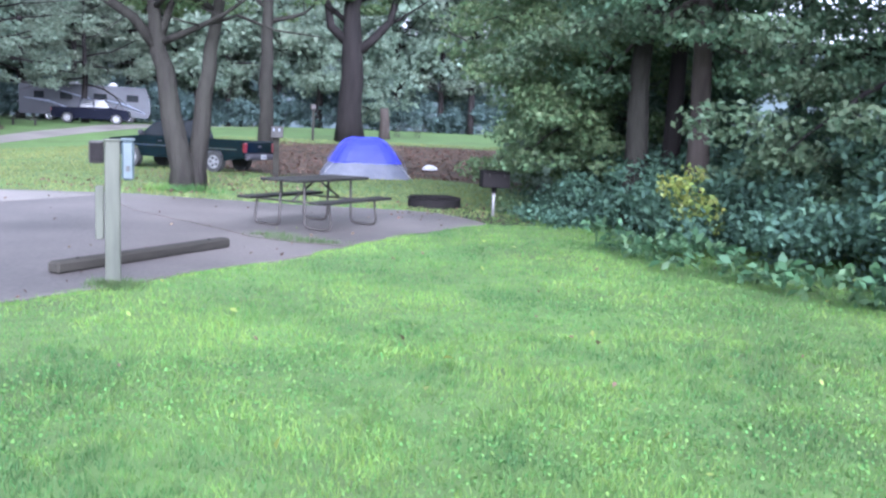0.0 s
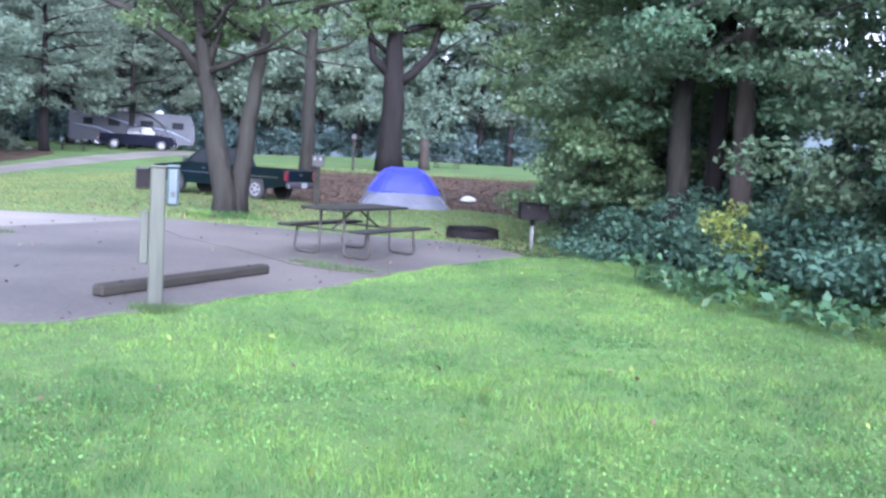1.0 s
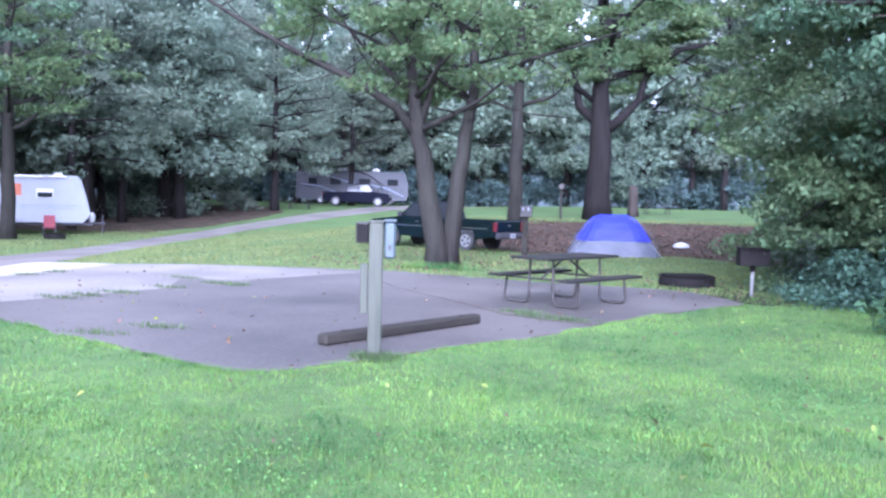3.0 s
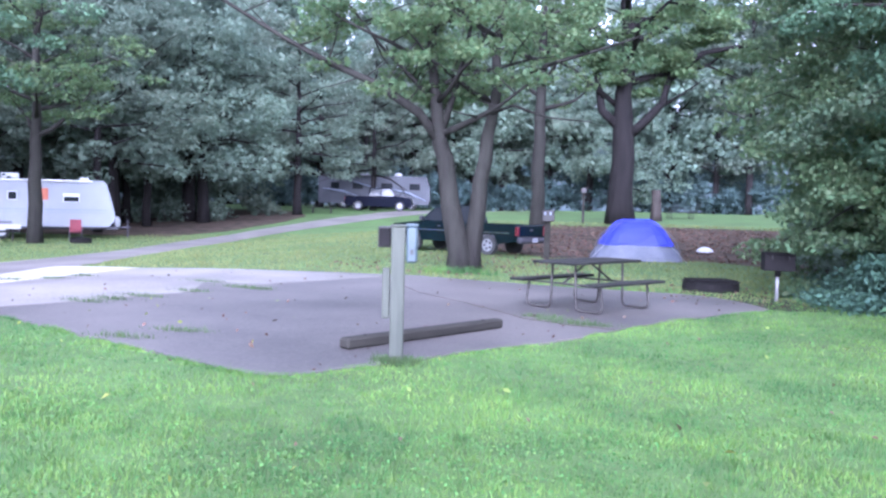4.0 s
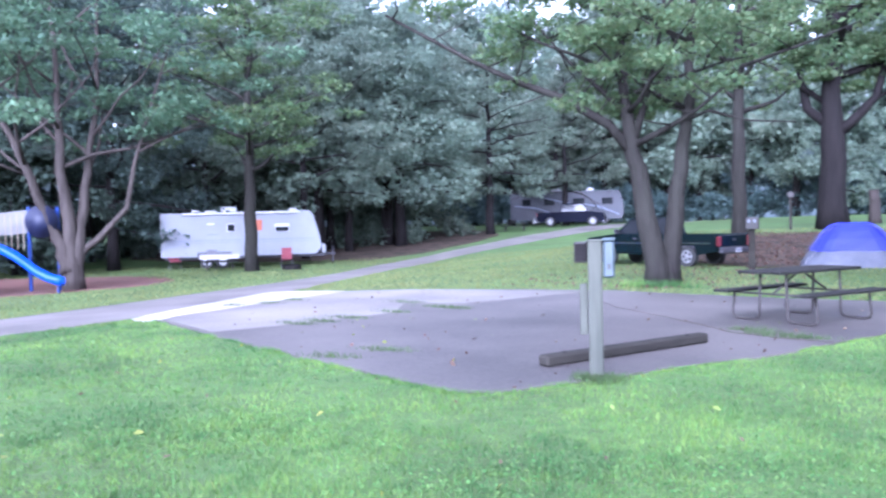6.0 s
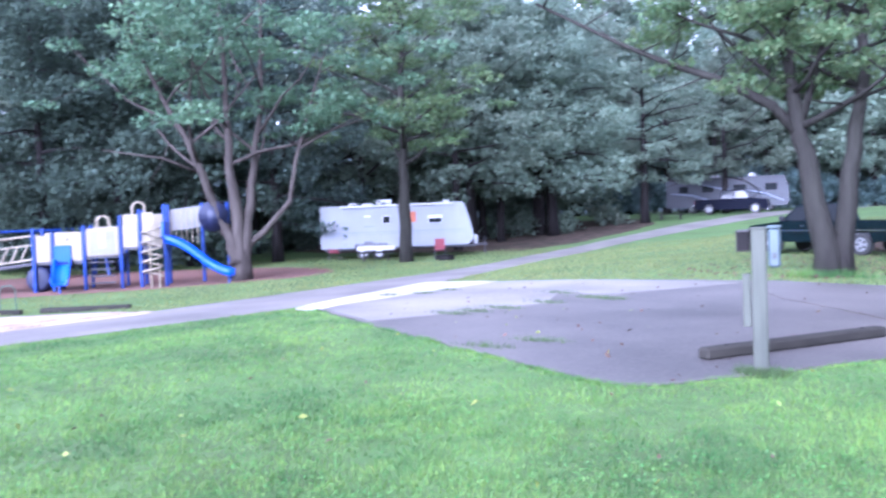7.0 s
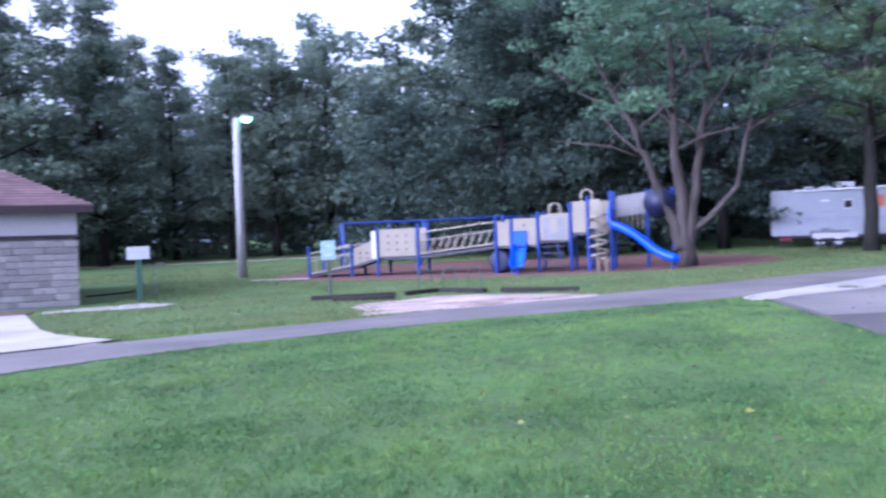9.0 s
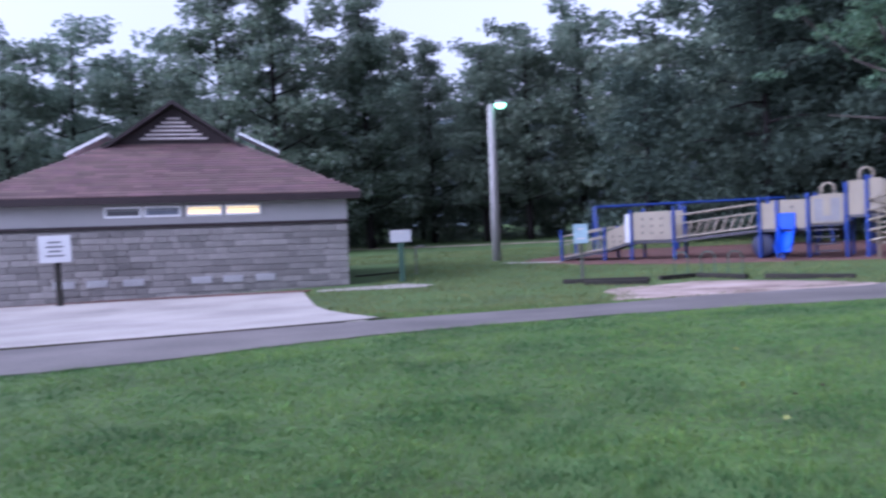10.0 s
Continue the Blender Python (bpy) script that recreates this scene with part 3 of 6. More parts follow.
for k, (x, y, r) in enumerate([(-33.6, 51.9, 0.5), (-32.1, 51.3, 0.42), (-33.6, 43.9, 0.32), (-34.8, 45.6, 0.36), (-36.5, 49.0, 0.3)]):
    make_tree(on(x, y), 17, r, 4.4, 5.5, 9000, 0.34, 80 + k, M["bark_dark"], M["leaf_hazed"], "tall thick-trunked tree at the woods' edge", boughs=20, clump_r=1.2, low=0.55)
make_tree(on(-8.6, 14.5 + 75), 14, 0.3, 3, 5, 9000, 0.36, 88, M["bark_dark"], M["leaf_hazed"], "round tree at the edge of the far lawn", boughs=22, clump_r=1.2, low=0.7)
make_tree(on(-28.9, 74.6), 15, 0.3, 3.3, 6.0, 11000, 0.34, 89, M["bark_dark"], M["leaf_hazed"], "leafy tree hanging over the motorhome", boughs=22, clump_r=1.1, low=0.6, clear=3.0, flat=0.4)
for k, (x, y) in enumerate([(-38.4, 39.0), (-32.4, 41.0)]):
    make_tree(on(x, y), 15, 0.26, 5.0, 5.8, 10000, 0.28, 64 + k, M["bark_dark"], M["leaf_hazed"], "tall tree spreading over the white trailer", boughs=20, clump_r=1.1, low=0.45, clear=3.6, flat=0.4)
# the many-stemmed tree by the slide
make_tree(on(-26.6, 20.4, 52), 13, 0.33, 7.2, 6.6, 15000, 0.2, 76, M["bark_pale"], M["leaf_hedge"], "many-stemmed pale-barked tree beside the playground slide",
          stems=[[(0, 0, -0.1), (0, 0, 1.2), (-0.1, 0, 2.6), (-0.25, 0, 4.5), (-0.3, 0.2, 7), (-0.5, 0.3, 12)],
                 [(0.1, 0.1, 0.0), (0.12, 0, 1.2), (0.3, 0.2, 2.6), (0.7, 0.5, 4.5), (1.0, 0.6, 7), (1.2, 0.8, 11.5)],
                 [(-0.15, 0, 0.6), (-0.3, 0, 1.5), (-0.9, 0, 2.6), (-1.3, -0.3, 4.2), (-2.2, -0.5, 6.2), (-3.6, -0.8, 9)]],
          boughs=21, clump_r=0.9, fine_limbs=True, low=0.0, clear=5.2, flat=0.35,
          extra=[([(0.2, 0, 1.25), (0.9, 0, 1.8), (1.9, 0, 2.9), (2.2, 0, 4.5), (2.7, 0, 6.2), (3.6, 0, 9)], 0.14),
                 ([(2.3, 0, 4.9), (3.6, 0.1, 5.6), (5.2, 0.2, 6.4)], 0.06), ([(-1.2, 0, 4.0), (-2.6, -0.5, 4.6), (-4.6, -1, 4.9)], 0.07)])
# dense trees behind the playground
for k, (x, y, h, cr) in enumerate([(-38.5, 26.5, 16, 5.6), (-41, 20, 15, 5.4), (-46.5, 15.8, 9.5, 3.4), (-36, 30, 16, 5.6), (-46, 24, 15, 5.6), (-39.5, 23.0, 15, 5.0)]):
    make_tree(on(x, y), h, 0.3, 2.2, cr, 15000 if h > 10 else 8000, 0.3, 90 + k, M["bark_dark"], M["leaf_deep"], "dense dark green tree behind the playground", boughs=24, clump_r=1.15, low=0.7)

# ---- the thicket along the lawn ----
EDGE = [(14, -4), (10, 2.2), (7, 5.8), (4.9, 8.9), (4.2, 10.1), (3.85, 11.3), (3.5, 13.2), (2.7, 14.9), (2.2, 16.6), (2.1, 19), (2.6, 24), (3.6, 31), (6, 46), (9, 75)]
BACK = list(reversed(EDGE))
thicket("hedge", BACK[5:], 2.4, lambda w: 0.55 + 0.75 * w, 60000, 0.115, M["leaf_blue"], 101, "thick bluish-green undergrowth of vines and brambles along the lawn", 0.42)
thicket("hedge", [(x + 1.7, y + 0.7) for x, y in BACK[3:6]], 3.0, lambda w: 2.3 + 0.6 * w, 22000, 0.15, M["leaf_blue"], 104, "tall shady bushes behind the vines", 0.7)
thicket("hedge", [(x + 2.6, y + 1.0) for x, y in BACK[6:]], 3.0, lambda w: 1.8 + 0.6 * w, 50000, 0.15, M["leaf_blue"], 102, "tall shady bushes behind the vines", 0.7)
thicket("hedge", BACK[:6], 3.5, lambda w: 1.2 + 0.9 * w, 26000, 0.2, M["leaf_hazed"], 103, "bushes at the foot of the woods beyond the tent", 0.7)
rng_ = random.Random(31)
for k, (x, y, h, cr, r, bark) in enumerate([(3.67, 15.06, 10.5, 3.0, 0.23, "bark"), (4.35, 15.3, 11, 3.4, 0.18, "bark_dark"), (4.5, 14.3, 11, 3.0, 0.2, "bark_pale"), (8.6, 12.2, 11, 4.0, 0.22, "bark_dark"),
                                            (3.9, 18.6, 9, 3.0, 0.16, "bark"), (5.3, 24.5, 10, 4.0, 0.2, "bark"), (7.5, 31, 11, 5.0, 0.22, "bark_dark"), (8.8, 8.2, 10, 3.8, 0.2, "bark_dark"),
                                            (11, 15, 12, 4.5, 0.25, "bark_dark"), (10.5, 4.4, 10, 3.6, 0.2, "bark_dark"), (9, 21, 12, 4.5, 0.25, "bark_dark"), (10.5, 42, 13, 5.5, 0.28, "bark_dark"), (12.5, 58, 14, 6, 0.3, "bark_dark"), (3.5, 21.8, 9, 3.0, 0.15, "bark"), (3.1, 17.0, 6.2, 2.1, 0.1, "bark"), (6.4, 11.2, 9, 2.8, 0.15, "bark_dark")]):
    near = k in (0, 1, 2, 3, 4, 7, 14, 15)
    make_tree(on(x, y, rng_.uniform(0, 360)), h, r, 1.6 if k > 2 else 4.2, cr, 24000 if near else 12000, 0.115 if near else 0.2, 120 + k, M[bark], M["leaf_spray" if k in (4, 13, 14, 5) else "leaf_hedge"],
              "leafy tree with drooping branches at the thicket's edge", boughs=22, clump_r=0.58 if near else 0.85, low=0.85, flat=0.42, fine_limbs=k in (0, 1, 2))
thicket("sapling", [(3.5, 12.1), (3.75, 11.7)], 0.3, lambda w: 1.3, 480, 0.10, M["leaf_yellow"], 140, "yellowing young shrub at the thicket's edge", 0.22)
thicket("ground_ivy", [(2.2, 20), (1.9, 17.4), (1.75, 15.6), (2.5, 14.4)], 1.3, lambda w: 0.16 + 0.12 * w, 5000, 0.1, M["leaf_blue"], 150, "low ivy creeping over the soil beside the grill", 0.3)
thicket("hanging_boughs", [(3.0, 26), (2.5, 22.5), (2.2, 19.5), (2.3, 17.6), (2.75, 16.0)], 1.7, lambda w: 2.4 + 2.6 * w, 52000, 0.1, M["leaf_spray"], 160, "hanging leafy boughs and saplings at the thicket's edge", 0.55)
thicket("hanging_boughs", [(4.9, 12.6), (5.6, 10.4), (6.8, 8.0), (8.4, 5.8)], 2.0, lambda w: 2.2 + 1.8 * w, 34000, 0.105, M["leaf_hedge"], 161, "shaded leafy saplings above the vines", 0.55)

thicket("broad_weeds", [(7.6, 5.0), (5.6, 7.6), (4.75, 8.7), (4.1, 9.9), (3.7, 11.0), (3.3, 12.6)], 0.8, lambda w: 0.25 + 0.4 * w, 1300, 0.15, M["leaf_broad"], 170, "broad-leaved weeds at the foot of the thicket", 0.22)

# ---- materials of the things ----
M["wood_grey"] = mat("weathered_wood", (0.07, 0.073, 0.055), 0.85, col2=(0.026, 0.03, 0.021), scale=5, fine=18, bump=0.6, bump_dist=0.01, stretch=(1, 1, 0.12))
M["timber"] = mat("old_timber", (0.036, 0.033, 0.027), 0.9, col2=(0.012, 0.011, 0.0095), scale=3, fine=16, bump=0.7, bump_dist=0.012, stretch=(0.15, 1, 1), spec=0.15)
M["plank"] = mat("table_plank", (0.022, 0.0215, 0.019), 0.8, col2=(0.009, 0.0085, 0.008), scale=4, fine=20, bump=0.5, bump_dist=0.008, stretch=(0.12, 1, 1), objrand=0.2, spec=0.2)
M["tube"] = mat("rusty_tube", (0.028, 0.024, 0.02), 0.7, metal=0.1, col2=(0.026, 0.022, 0.02), scale=6, fine=40, bump=0.2)
M["box_blue"] = mat("grey_blue_enamel", (0.055, 0.075, 0.08), 0.55, col2=(0.035, 0.05, 0.055), scale=5, fine=50, bump=0.05)
M["box_dark"] = mat("dark_brown_enamel", (0.028, 0.025, 0.022), 0.6, col2=(0.017, 0.015, 0.014), scale=5, fine=40, bump=0.1)
M["rust"] = mat("rusted_steel", (0.0125, 0.0105, 0.0105), 0.9, col2=(0.006, 0.0055, 0.0055), scale=7, fine=45, bump=0.4, spec=0.15)
M["galv"] = mat("galvanised_steel", (0.19, 0.19, 0.18), 0.6, metal=0.4, col2=(0.13, 0.13, 0.125), scale=8, fine=50, bump=0.1)
M["tent_blue"] = mat("blue_nylon", (0.024, 0.03, 0.36), 0.6, col2=(0.016, 0.02, 0.24), scale=3, fine=25, bump=0.25, bump_dist=0.02)
M["tent_grey"] = mat("grey_nylon", (0.09, 0.095, 0.122), 0.65, col2=(0.055, 0.06, 0.082), scale=3, fine=25, bump=0.25, bump_dist=0.02)
M["teal"] = mat("dark_green_paint", (0.002, 0.007, 0.0085), 0.25, col2=(0.0015, 0.005, 0.0065), scale=2, fine=60, bump=0.0, spec=0.3)
M["black_paint"] = mat("blue_black_paint", (0.0018, 0.0022, 0.006), 0.5, col2=(0.003, 0.004, 0.010), scale=2, fine=60, bump=0.0, spec=0.04)
M["glass"] = mat("dark_window_glass", (0.010, 0.012, 0.014), 0.1, col2=(0.008, 0.009, 0.011), scale=2, fine=20, bump=0.0, spec=0.25)
M["chrome"] = mat("chrome", (0.6, 0.6, 0.6), 0.2, metal=1.0, col2=(0.5, 0.5, 0.5), scale=9, fine=60, bump=0.0)
M["alloy"] = mat("alloy_rim", (0.26, 0.26, 0.27), 0.4, metal=0.3, col2=(0.2, 0.2, 0.2), scale=9, fine=60, bump=0.0)
M["rubber"] = mat("tyre_rubber", (0.02, 0.02, 0.02), 0.85, col2=(0.03, 0.03, 0.028), scale=6, fine=50, bump=0.2)
M["red_lens"] = mat("red_lens", (0.11, 0.008, 0.012), 0.3, scale=5, fine=30, bump=0)
M["siding"] = mat("white_siding", (0.195, 0.202, 0.222), 0.5, col2=(0.15, 0.157, 0.173), scale=0.8, fine=20, bump=0.03)
M["stripe"] = mat("grey_blue_stripe", (0.16, 0.18, 0.23), 0.5, scale=3, fine=30, bump=0)
M["white"] = mat("white_paint", (0.4, 0.4, 0.41), 0.5, col2=(0.33, 0.33, 0.34), scale=2, fine=30, bump=0.03)
M["roof_light"] = mat("white_plastic", (0.8, 0.8, 0.82), 0.4, col2=(0.72, 0.72, 0.74), scale=2, fine=20, bump=0.02)
M["ink"] = mat("dark_print", (0.09, 0.09, 0.10), 0.6, scale=5, fine=40, bump=0)
M["orange"] = mat("orange_cloth", (0.32, 0.095, 0.05), 0.8, scale=6, fine=40, bump=0.1)
M["red_cloth"] = mat("red_canvas", (0.16, 0.025, 0.035), 0.8, scale=6, fine=60, bump=0.15)
M["grey_cloth"] = mat("grey_canvas", (0.10, 0.10, 0.115), 0.8, scale=6, fine=60, bump=0.15)
M["cream"] = mat("cream_plastic", (0.195, 0.165, 0.115), 0.5, col2=(0.145, 0.122, 0.088), scale=1.5, fine=30, bump=0.03)
M["pg_blue"] = mat("blue_powder_coat", (0.01, 0.034, 0.19), 0.4, col2=(0.008, 0.026, 0.13), scale=2, fine=30, bump=0.03)
M["slide_blue"] = mat("bright_blue_plastic", (0.012, 0.065, 0.48), 0.35, col2=(0.012, 0.055, 0.4), scale=1.5, fine=25, bump=0.02)
M["pg_grey"] = mat("grey_mesh_panel", (0.15, 0.145, 0.145), 0.6, col2=(0.11, 0.105, 0.11), scale=2, fine=45, bump=0.2)
M["pg_dark"] = mat("dark_blue_plastic", (0.005, 0.008, 0.036), 0.6, col2=(0.004, 0.006, 0.024), scale=2, fine=25, bump=0.03)
M["deck"] = mat("dark_deck_coating", (0.035, 0.032, 0.04), 0.7, scale=4, fine=40, bump=0.2)
M["motorhome"] = mat("grey_motorhome_paint", (0.036, 0.038, 0.047), 0.55, col2=(0.022, 0.024, 0.031), scale=0.5, fine=3, bump=0)
M["stone"] = mat("split_block", (0.235, 0.218, 0.205), 0.9, col2=(0.165, 0.155, 0.147), scale=2.5, fine=22, bump=0.7, bump_dist=0.03, objrand=0.28)
M["mortar"] = mat("mortar", (0.215, 0.2, 0.19), 0.95, scale=4, fine=40, bump=0.3)
M["panel"] = mat("pale_wall_panel", (0.31, 0.30, 0.30), 0.7, col2=(0.265, 0.255, 0.255), scale=1, fine=25, bump=0.08)
M["trim"] = mat("dark_red_brown_trim", (0.022, 0.0105, 0.012), 0.65, col2=(0.014, 0.0065, 0.0075), scale=2, fine=25, bump=0.1)
M["shingle"] = mat("red_brown_shingle", (0.125, 0.072, 0.066), 0.9, col2=(0.075, 0.045, 0.044), scale=1.5, fine=20, bump=0.5, bump_dist=0.01, island=0.26)
M["louvre"] = mat("pale_louvre", (0.45, 0.40, 0.39), 0.6, scale=4, fine=25, bump=0.05)
M["pole"] = mat("grey_pole_wood", (0.27, 0.26, 0.25), 0.85, col2=(0.2, 0.19, 0.182), scale=2, fine=14, bump=0.4, bump_dist=0.01, stretch=(1, 1, 0.1))
M["sign_blue"] = mat("pale_blue_sign", (0.22, 0.32, 0.36), 0.5, scale=5, fine=30, bump=0)
M["green_metal"] = mat("green_metal", (0.03, 0.075, 0.05), 0.5, scale=6, fine=40, bump=0.05)


def glow(name, col, strength):
    m = bpy.data.materials.new(name)
    m.use_nodes = True
    b = m.node_tree.nodes["Principled BSDF"]
    b.inputs["Base Color"].default_value = (*col, 1)
    b.inputs["Emission Color"].default_value = (*col, 1)
    b.inputs["Emission Strength"].default_value = strength
    return m


M["lamp_glow"] = glow("lamp_glow", (0.36, 1.0, 0.48), 3.2)
M["window_glow"] = glow("lit_window", (1.0, 0.74, 0.3), 0.5)


# ---- the pad: post, kerb timber, table, fire ring, grill ----
def utility_post(x, y):
    t = thing("utility_post", on(x, y, 18), "weathered wooden hookup post with grey electric boxes", "post")
    part("post", Buf().box((0, 0, 0.68), (0.138, 0.125, 1.38), None, 0.012), M["wood_grey"], t)
    part("cap", Buf().box((0, 0, 1.375), (0.165, 0.145, 0.02), None, 0.005), M["wood_grey"], t)
    b = part("meter_box", Buf().box((0.135, -0.01, 1.19), (0.11, 0.16, 0.36), None, 0.02), M["box_blue"], t, "pale blue-grey enamel box")
    part("lid", Buf().box((0.135, -0.012, 1.385), (0.125, 0.175, 0.025), None, 0.008), M["box_blue"], b)
    part("latch", Buf().box((0.135, -0.097, 1.12), (0.03, 0.012, 0.05), None, 0.003), M["box_dark"], b)
    o = part("outlet_box", Buf().box((-0.14, 0.05, 1.26), (0.13, 0.12, 0.21), None, 0.012), M["box_dark"], t, "dark brown outlet box")
    part("cover", Buf().box((-0.14, -0.018, 1.26), (0.105, 0.012, 0.17), None, 0.003), M["rust"], o)
    part("panel_board", Buf().box((-0.115, 0.03, 0.70), (0.075, 0.10, 0.50), None, 0.008), M["wood_grey"], t, "narrow weathered board")


def parking_timber():
    a, b = Vector((-3.6, 8.5)), Vector((-2.44, 10.87))
    c, d = (a + b) / 2, b - a
    t = thing("parking_timber", pose(c.x, c.y, land(c.x, c.y) + 0.024, 0, 0, math.degrees(math.atan2(d.y, d.x))), "weathered wooden wheel stop lying on the asphalt", "wheel stop")
    L = d.length
    b_ = Buf().box((0, 0, 0.06), (L, 0.16, 0.12), None, 0.022)
    part("beam", b_, M["timber"], t)
    for s in (-0.38, 0.38):
        part("spike", Buf().lathe([(0.02, 0.0), (0.02, 0.012), (0.008, 0.016)], (s * L, 0, 0.118), 10), M["rust"], t)


def picnic_table(m, label, length=2.2, group=""):
    t = thing("picnic_table", m, label, "table", group)
    for i in range(5):
        part("tabletop_plank", Buf().box((0, -0.3 + 0.15 * i, 0.735), (length, 0.14, 0.042), None, 0.008), M["plank"], t)
    for s in (-1, 1):
        for k in (0, 1):
            part("seat_plank", Buf().box((0, s * (0.62 + 0.145 * k), 0.435), (length, 0.135, 0.04), None, 0.008), M["plank"], t)
    for e in (-1, 1):
        x = e * length * 0.33
        for s in (-1, 1):
            line = [(x, s * 0.22, 0.71), (x, s * 0.24, 0.10), (x, s * 0.27, 0.04), (x, s * 0.34, 0.02), (x, s * 0.62, 0.02), (x, s * 0.70, 0.04), (x, s * 0.73, 0.10), (x, s * 0.69, 0.41)]
            part("leg", Buf().tube(line, [0.021] * len(line), 8), M["tube"], t, smooth=True)
        part("crossbar", Buf().tube([(x, -0.72, 0.405), (x, 0.72, 0.405)], [0.017] * 2, 8), M["tube"], t, smooth=True)
        part("brace", Buf().tube([(x, 0, 0.41), (x * 0.1, 0, 0.705)], [0.018] * 2, 8), M["tube"], t, smooth=True)
    return t


def fire_ring(x, y, r, turn, label):
    t = thing("fire_ring", on(x, y, turn), label, "fire ring")
    part("ring", Buf().lathe([(r, 0), (r + 0.012, 0.1), (r, 0.19), (r + 0.025, 0.2), (r + 0.025, 0.21), (r - 0.02, 0.21), (r - 0.02, 0.06), (r - 0.03, 0.05)], seg=28), M["rust"], t, smooth=False)
    part("ash_bed", Buf().lathe([(r - 0.03, 0.03), (r - 0.2, 0.07), (0.05, 0.09)], seg=20), M["litter"], t, "grey ash and charred soil")
    g = part("grate_frame", Buf().tube([(-r * 0.8, -0.28, 0.235), (r * 0.8, -0.28, 0.235), (r * 0.8, 0.28, 0.235), (-r * 0.8, 0.28, 0.235), (-r * 0.8, -0.28, 0.235)], [0.014] * 5, 6), M["rust"], t)
    for i in range(11):
        xx = -r * 0.74 + i * r * 1.48 / 10
        part("grate_bar", Buf().tube([(xx, -0.28, 0.24), (xx, 0.28, 0.24)], [0.008] * 2, 6), M["rust"], g)


def pedestal_grill(x, y):
    t = thing("pedestal_grill", on(x, y, 5), "rusty steel charcoal grill on a pale post", "grill")
    part("post", Buf().tube([(0, 0, -0.1), (0, 0, 0.57)], [0.035, 0.035], 10), M["galv"], t, "pale galvanised post", smooth=True)
    part("collar", Buf().tube([(0, 0, 0.46), (0, 0, 0.57)], [0.05, 0.05], 10), M["rust"], t)
    z0, z1, w, d = 0.57, 0.89, 0.26, 0.2
    body = Buf()
    body.box((0, 0, z0 + 0.01), (2 * w, 2 * d, 0.02), None, 0.004)
    for s in (-1, 1):
        body.box((s * (w - 0.008), 0, (z0 + z1) / 2), (0.016, 2 * d, z1 - z0), None, 0.004)
    body.box((0, d - 0.008, (z0 + z1) / 2), (2 * w, 0.016, z1 - z0), None, 0.004)
    body.box((0, -d + 0.008, z0 + 0.13), (2 * w, 0.016, 0.26), None, 0.004)
    part("firebox", body, M["rust"], t)
    for i in range(9):
        xx = -w + 0.05 + i * (2 * w - 0.1) / 8
        part("grate_bar", Buf().tube([(xx, -d, z1 - 0.04), (xx, d, z1 - 0.04)], [0.007] * 2, 6), M["rust"], t)
    for s in (-1, 1):
        part("handle", Buf().tube([(s * 0.14, -d - 0.02, z1 - 0.06), (s * 0.14, -d - 0.09, z1 - 0.07), (s * 0.14, -d - 0.09, z1 - 0.11)], [0.011] * 3, 8), M["tube"], t)


def cracks():
    """Open cracks in the asphalt, filled with dark soil, a little uneven."""
    rnd = random.Random(77)
    for line, w in ((CRACK_A, 0.014), (CRACK_C, 0.007)):
        pts = smooth_line(line, 7, 0.03, 9)
        b = Buf()
        for i, (x, y) in enumerate(pts):
            p, q = Vector(pts[max(i - 1, 0)]), Vector(pts[min(i + 1, len(pts) - 1)])
            s = Vector((-(q - p).y, (q - p).x)).normalized() * w * rnd.uniform(0.4, 1.3)
            z = land(x, y)
            b.v += [(x - s.x, y - s.y, z + 0.02), (x - s.x, y - s.y, z + 0.029), (x + s.x, y + s.y, z + 0.029), (x + s.x, y + s.y, z + 0.02)]
            if i:
                k = 4 * i
                b.f += [(k - 4 + j, k - 4 + (j + 1) % 4, k + (j + 1) % 4, k + j) for j in range(4)]
        part("crack", b, M["litter"], pad, "dark soil-filled crack")


CRACK_A = [(-2.27, 11.87), (-1.95, 11.72), (-1.61, 11.52), (-1.29, 11.44), (-1.01, 11.35)]
CRACK_C = [(-6.2, 17.2), (-4.9, 14.8), (-3.4, 13.2), (-2.27, 11.87)]
cracks()
utility_post(-2.86, 8.1)
parking_timber()
picnic_table(on(-1.66, 13.7, 60, 0.024), "weathered picnic table with dark planks and bent tube legs", 1.84, "picnic tables")
fire_ring(0.25, 17.9, 0.54, 20, "low blackened steel fire ring with a grate")
pedestal_grill(1.36, 16.4)


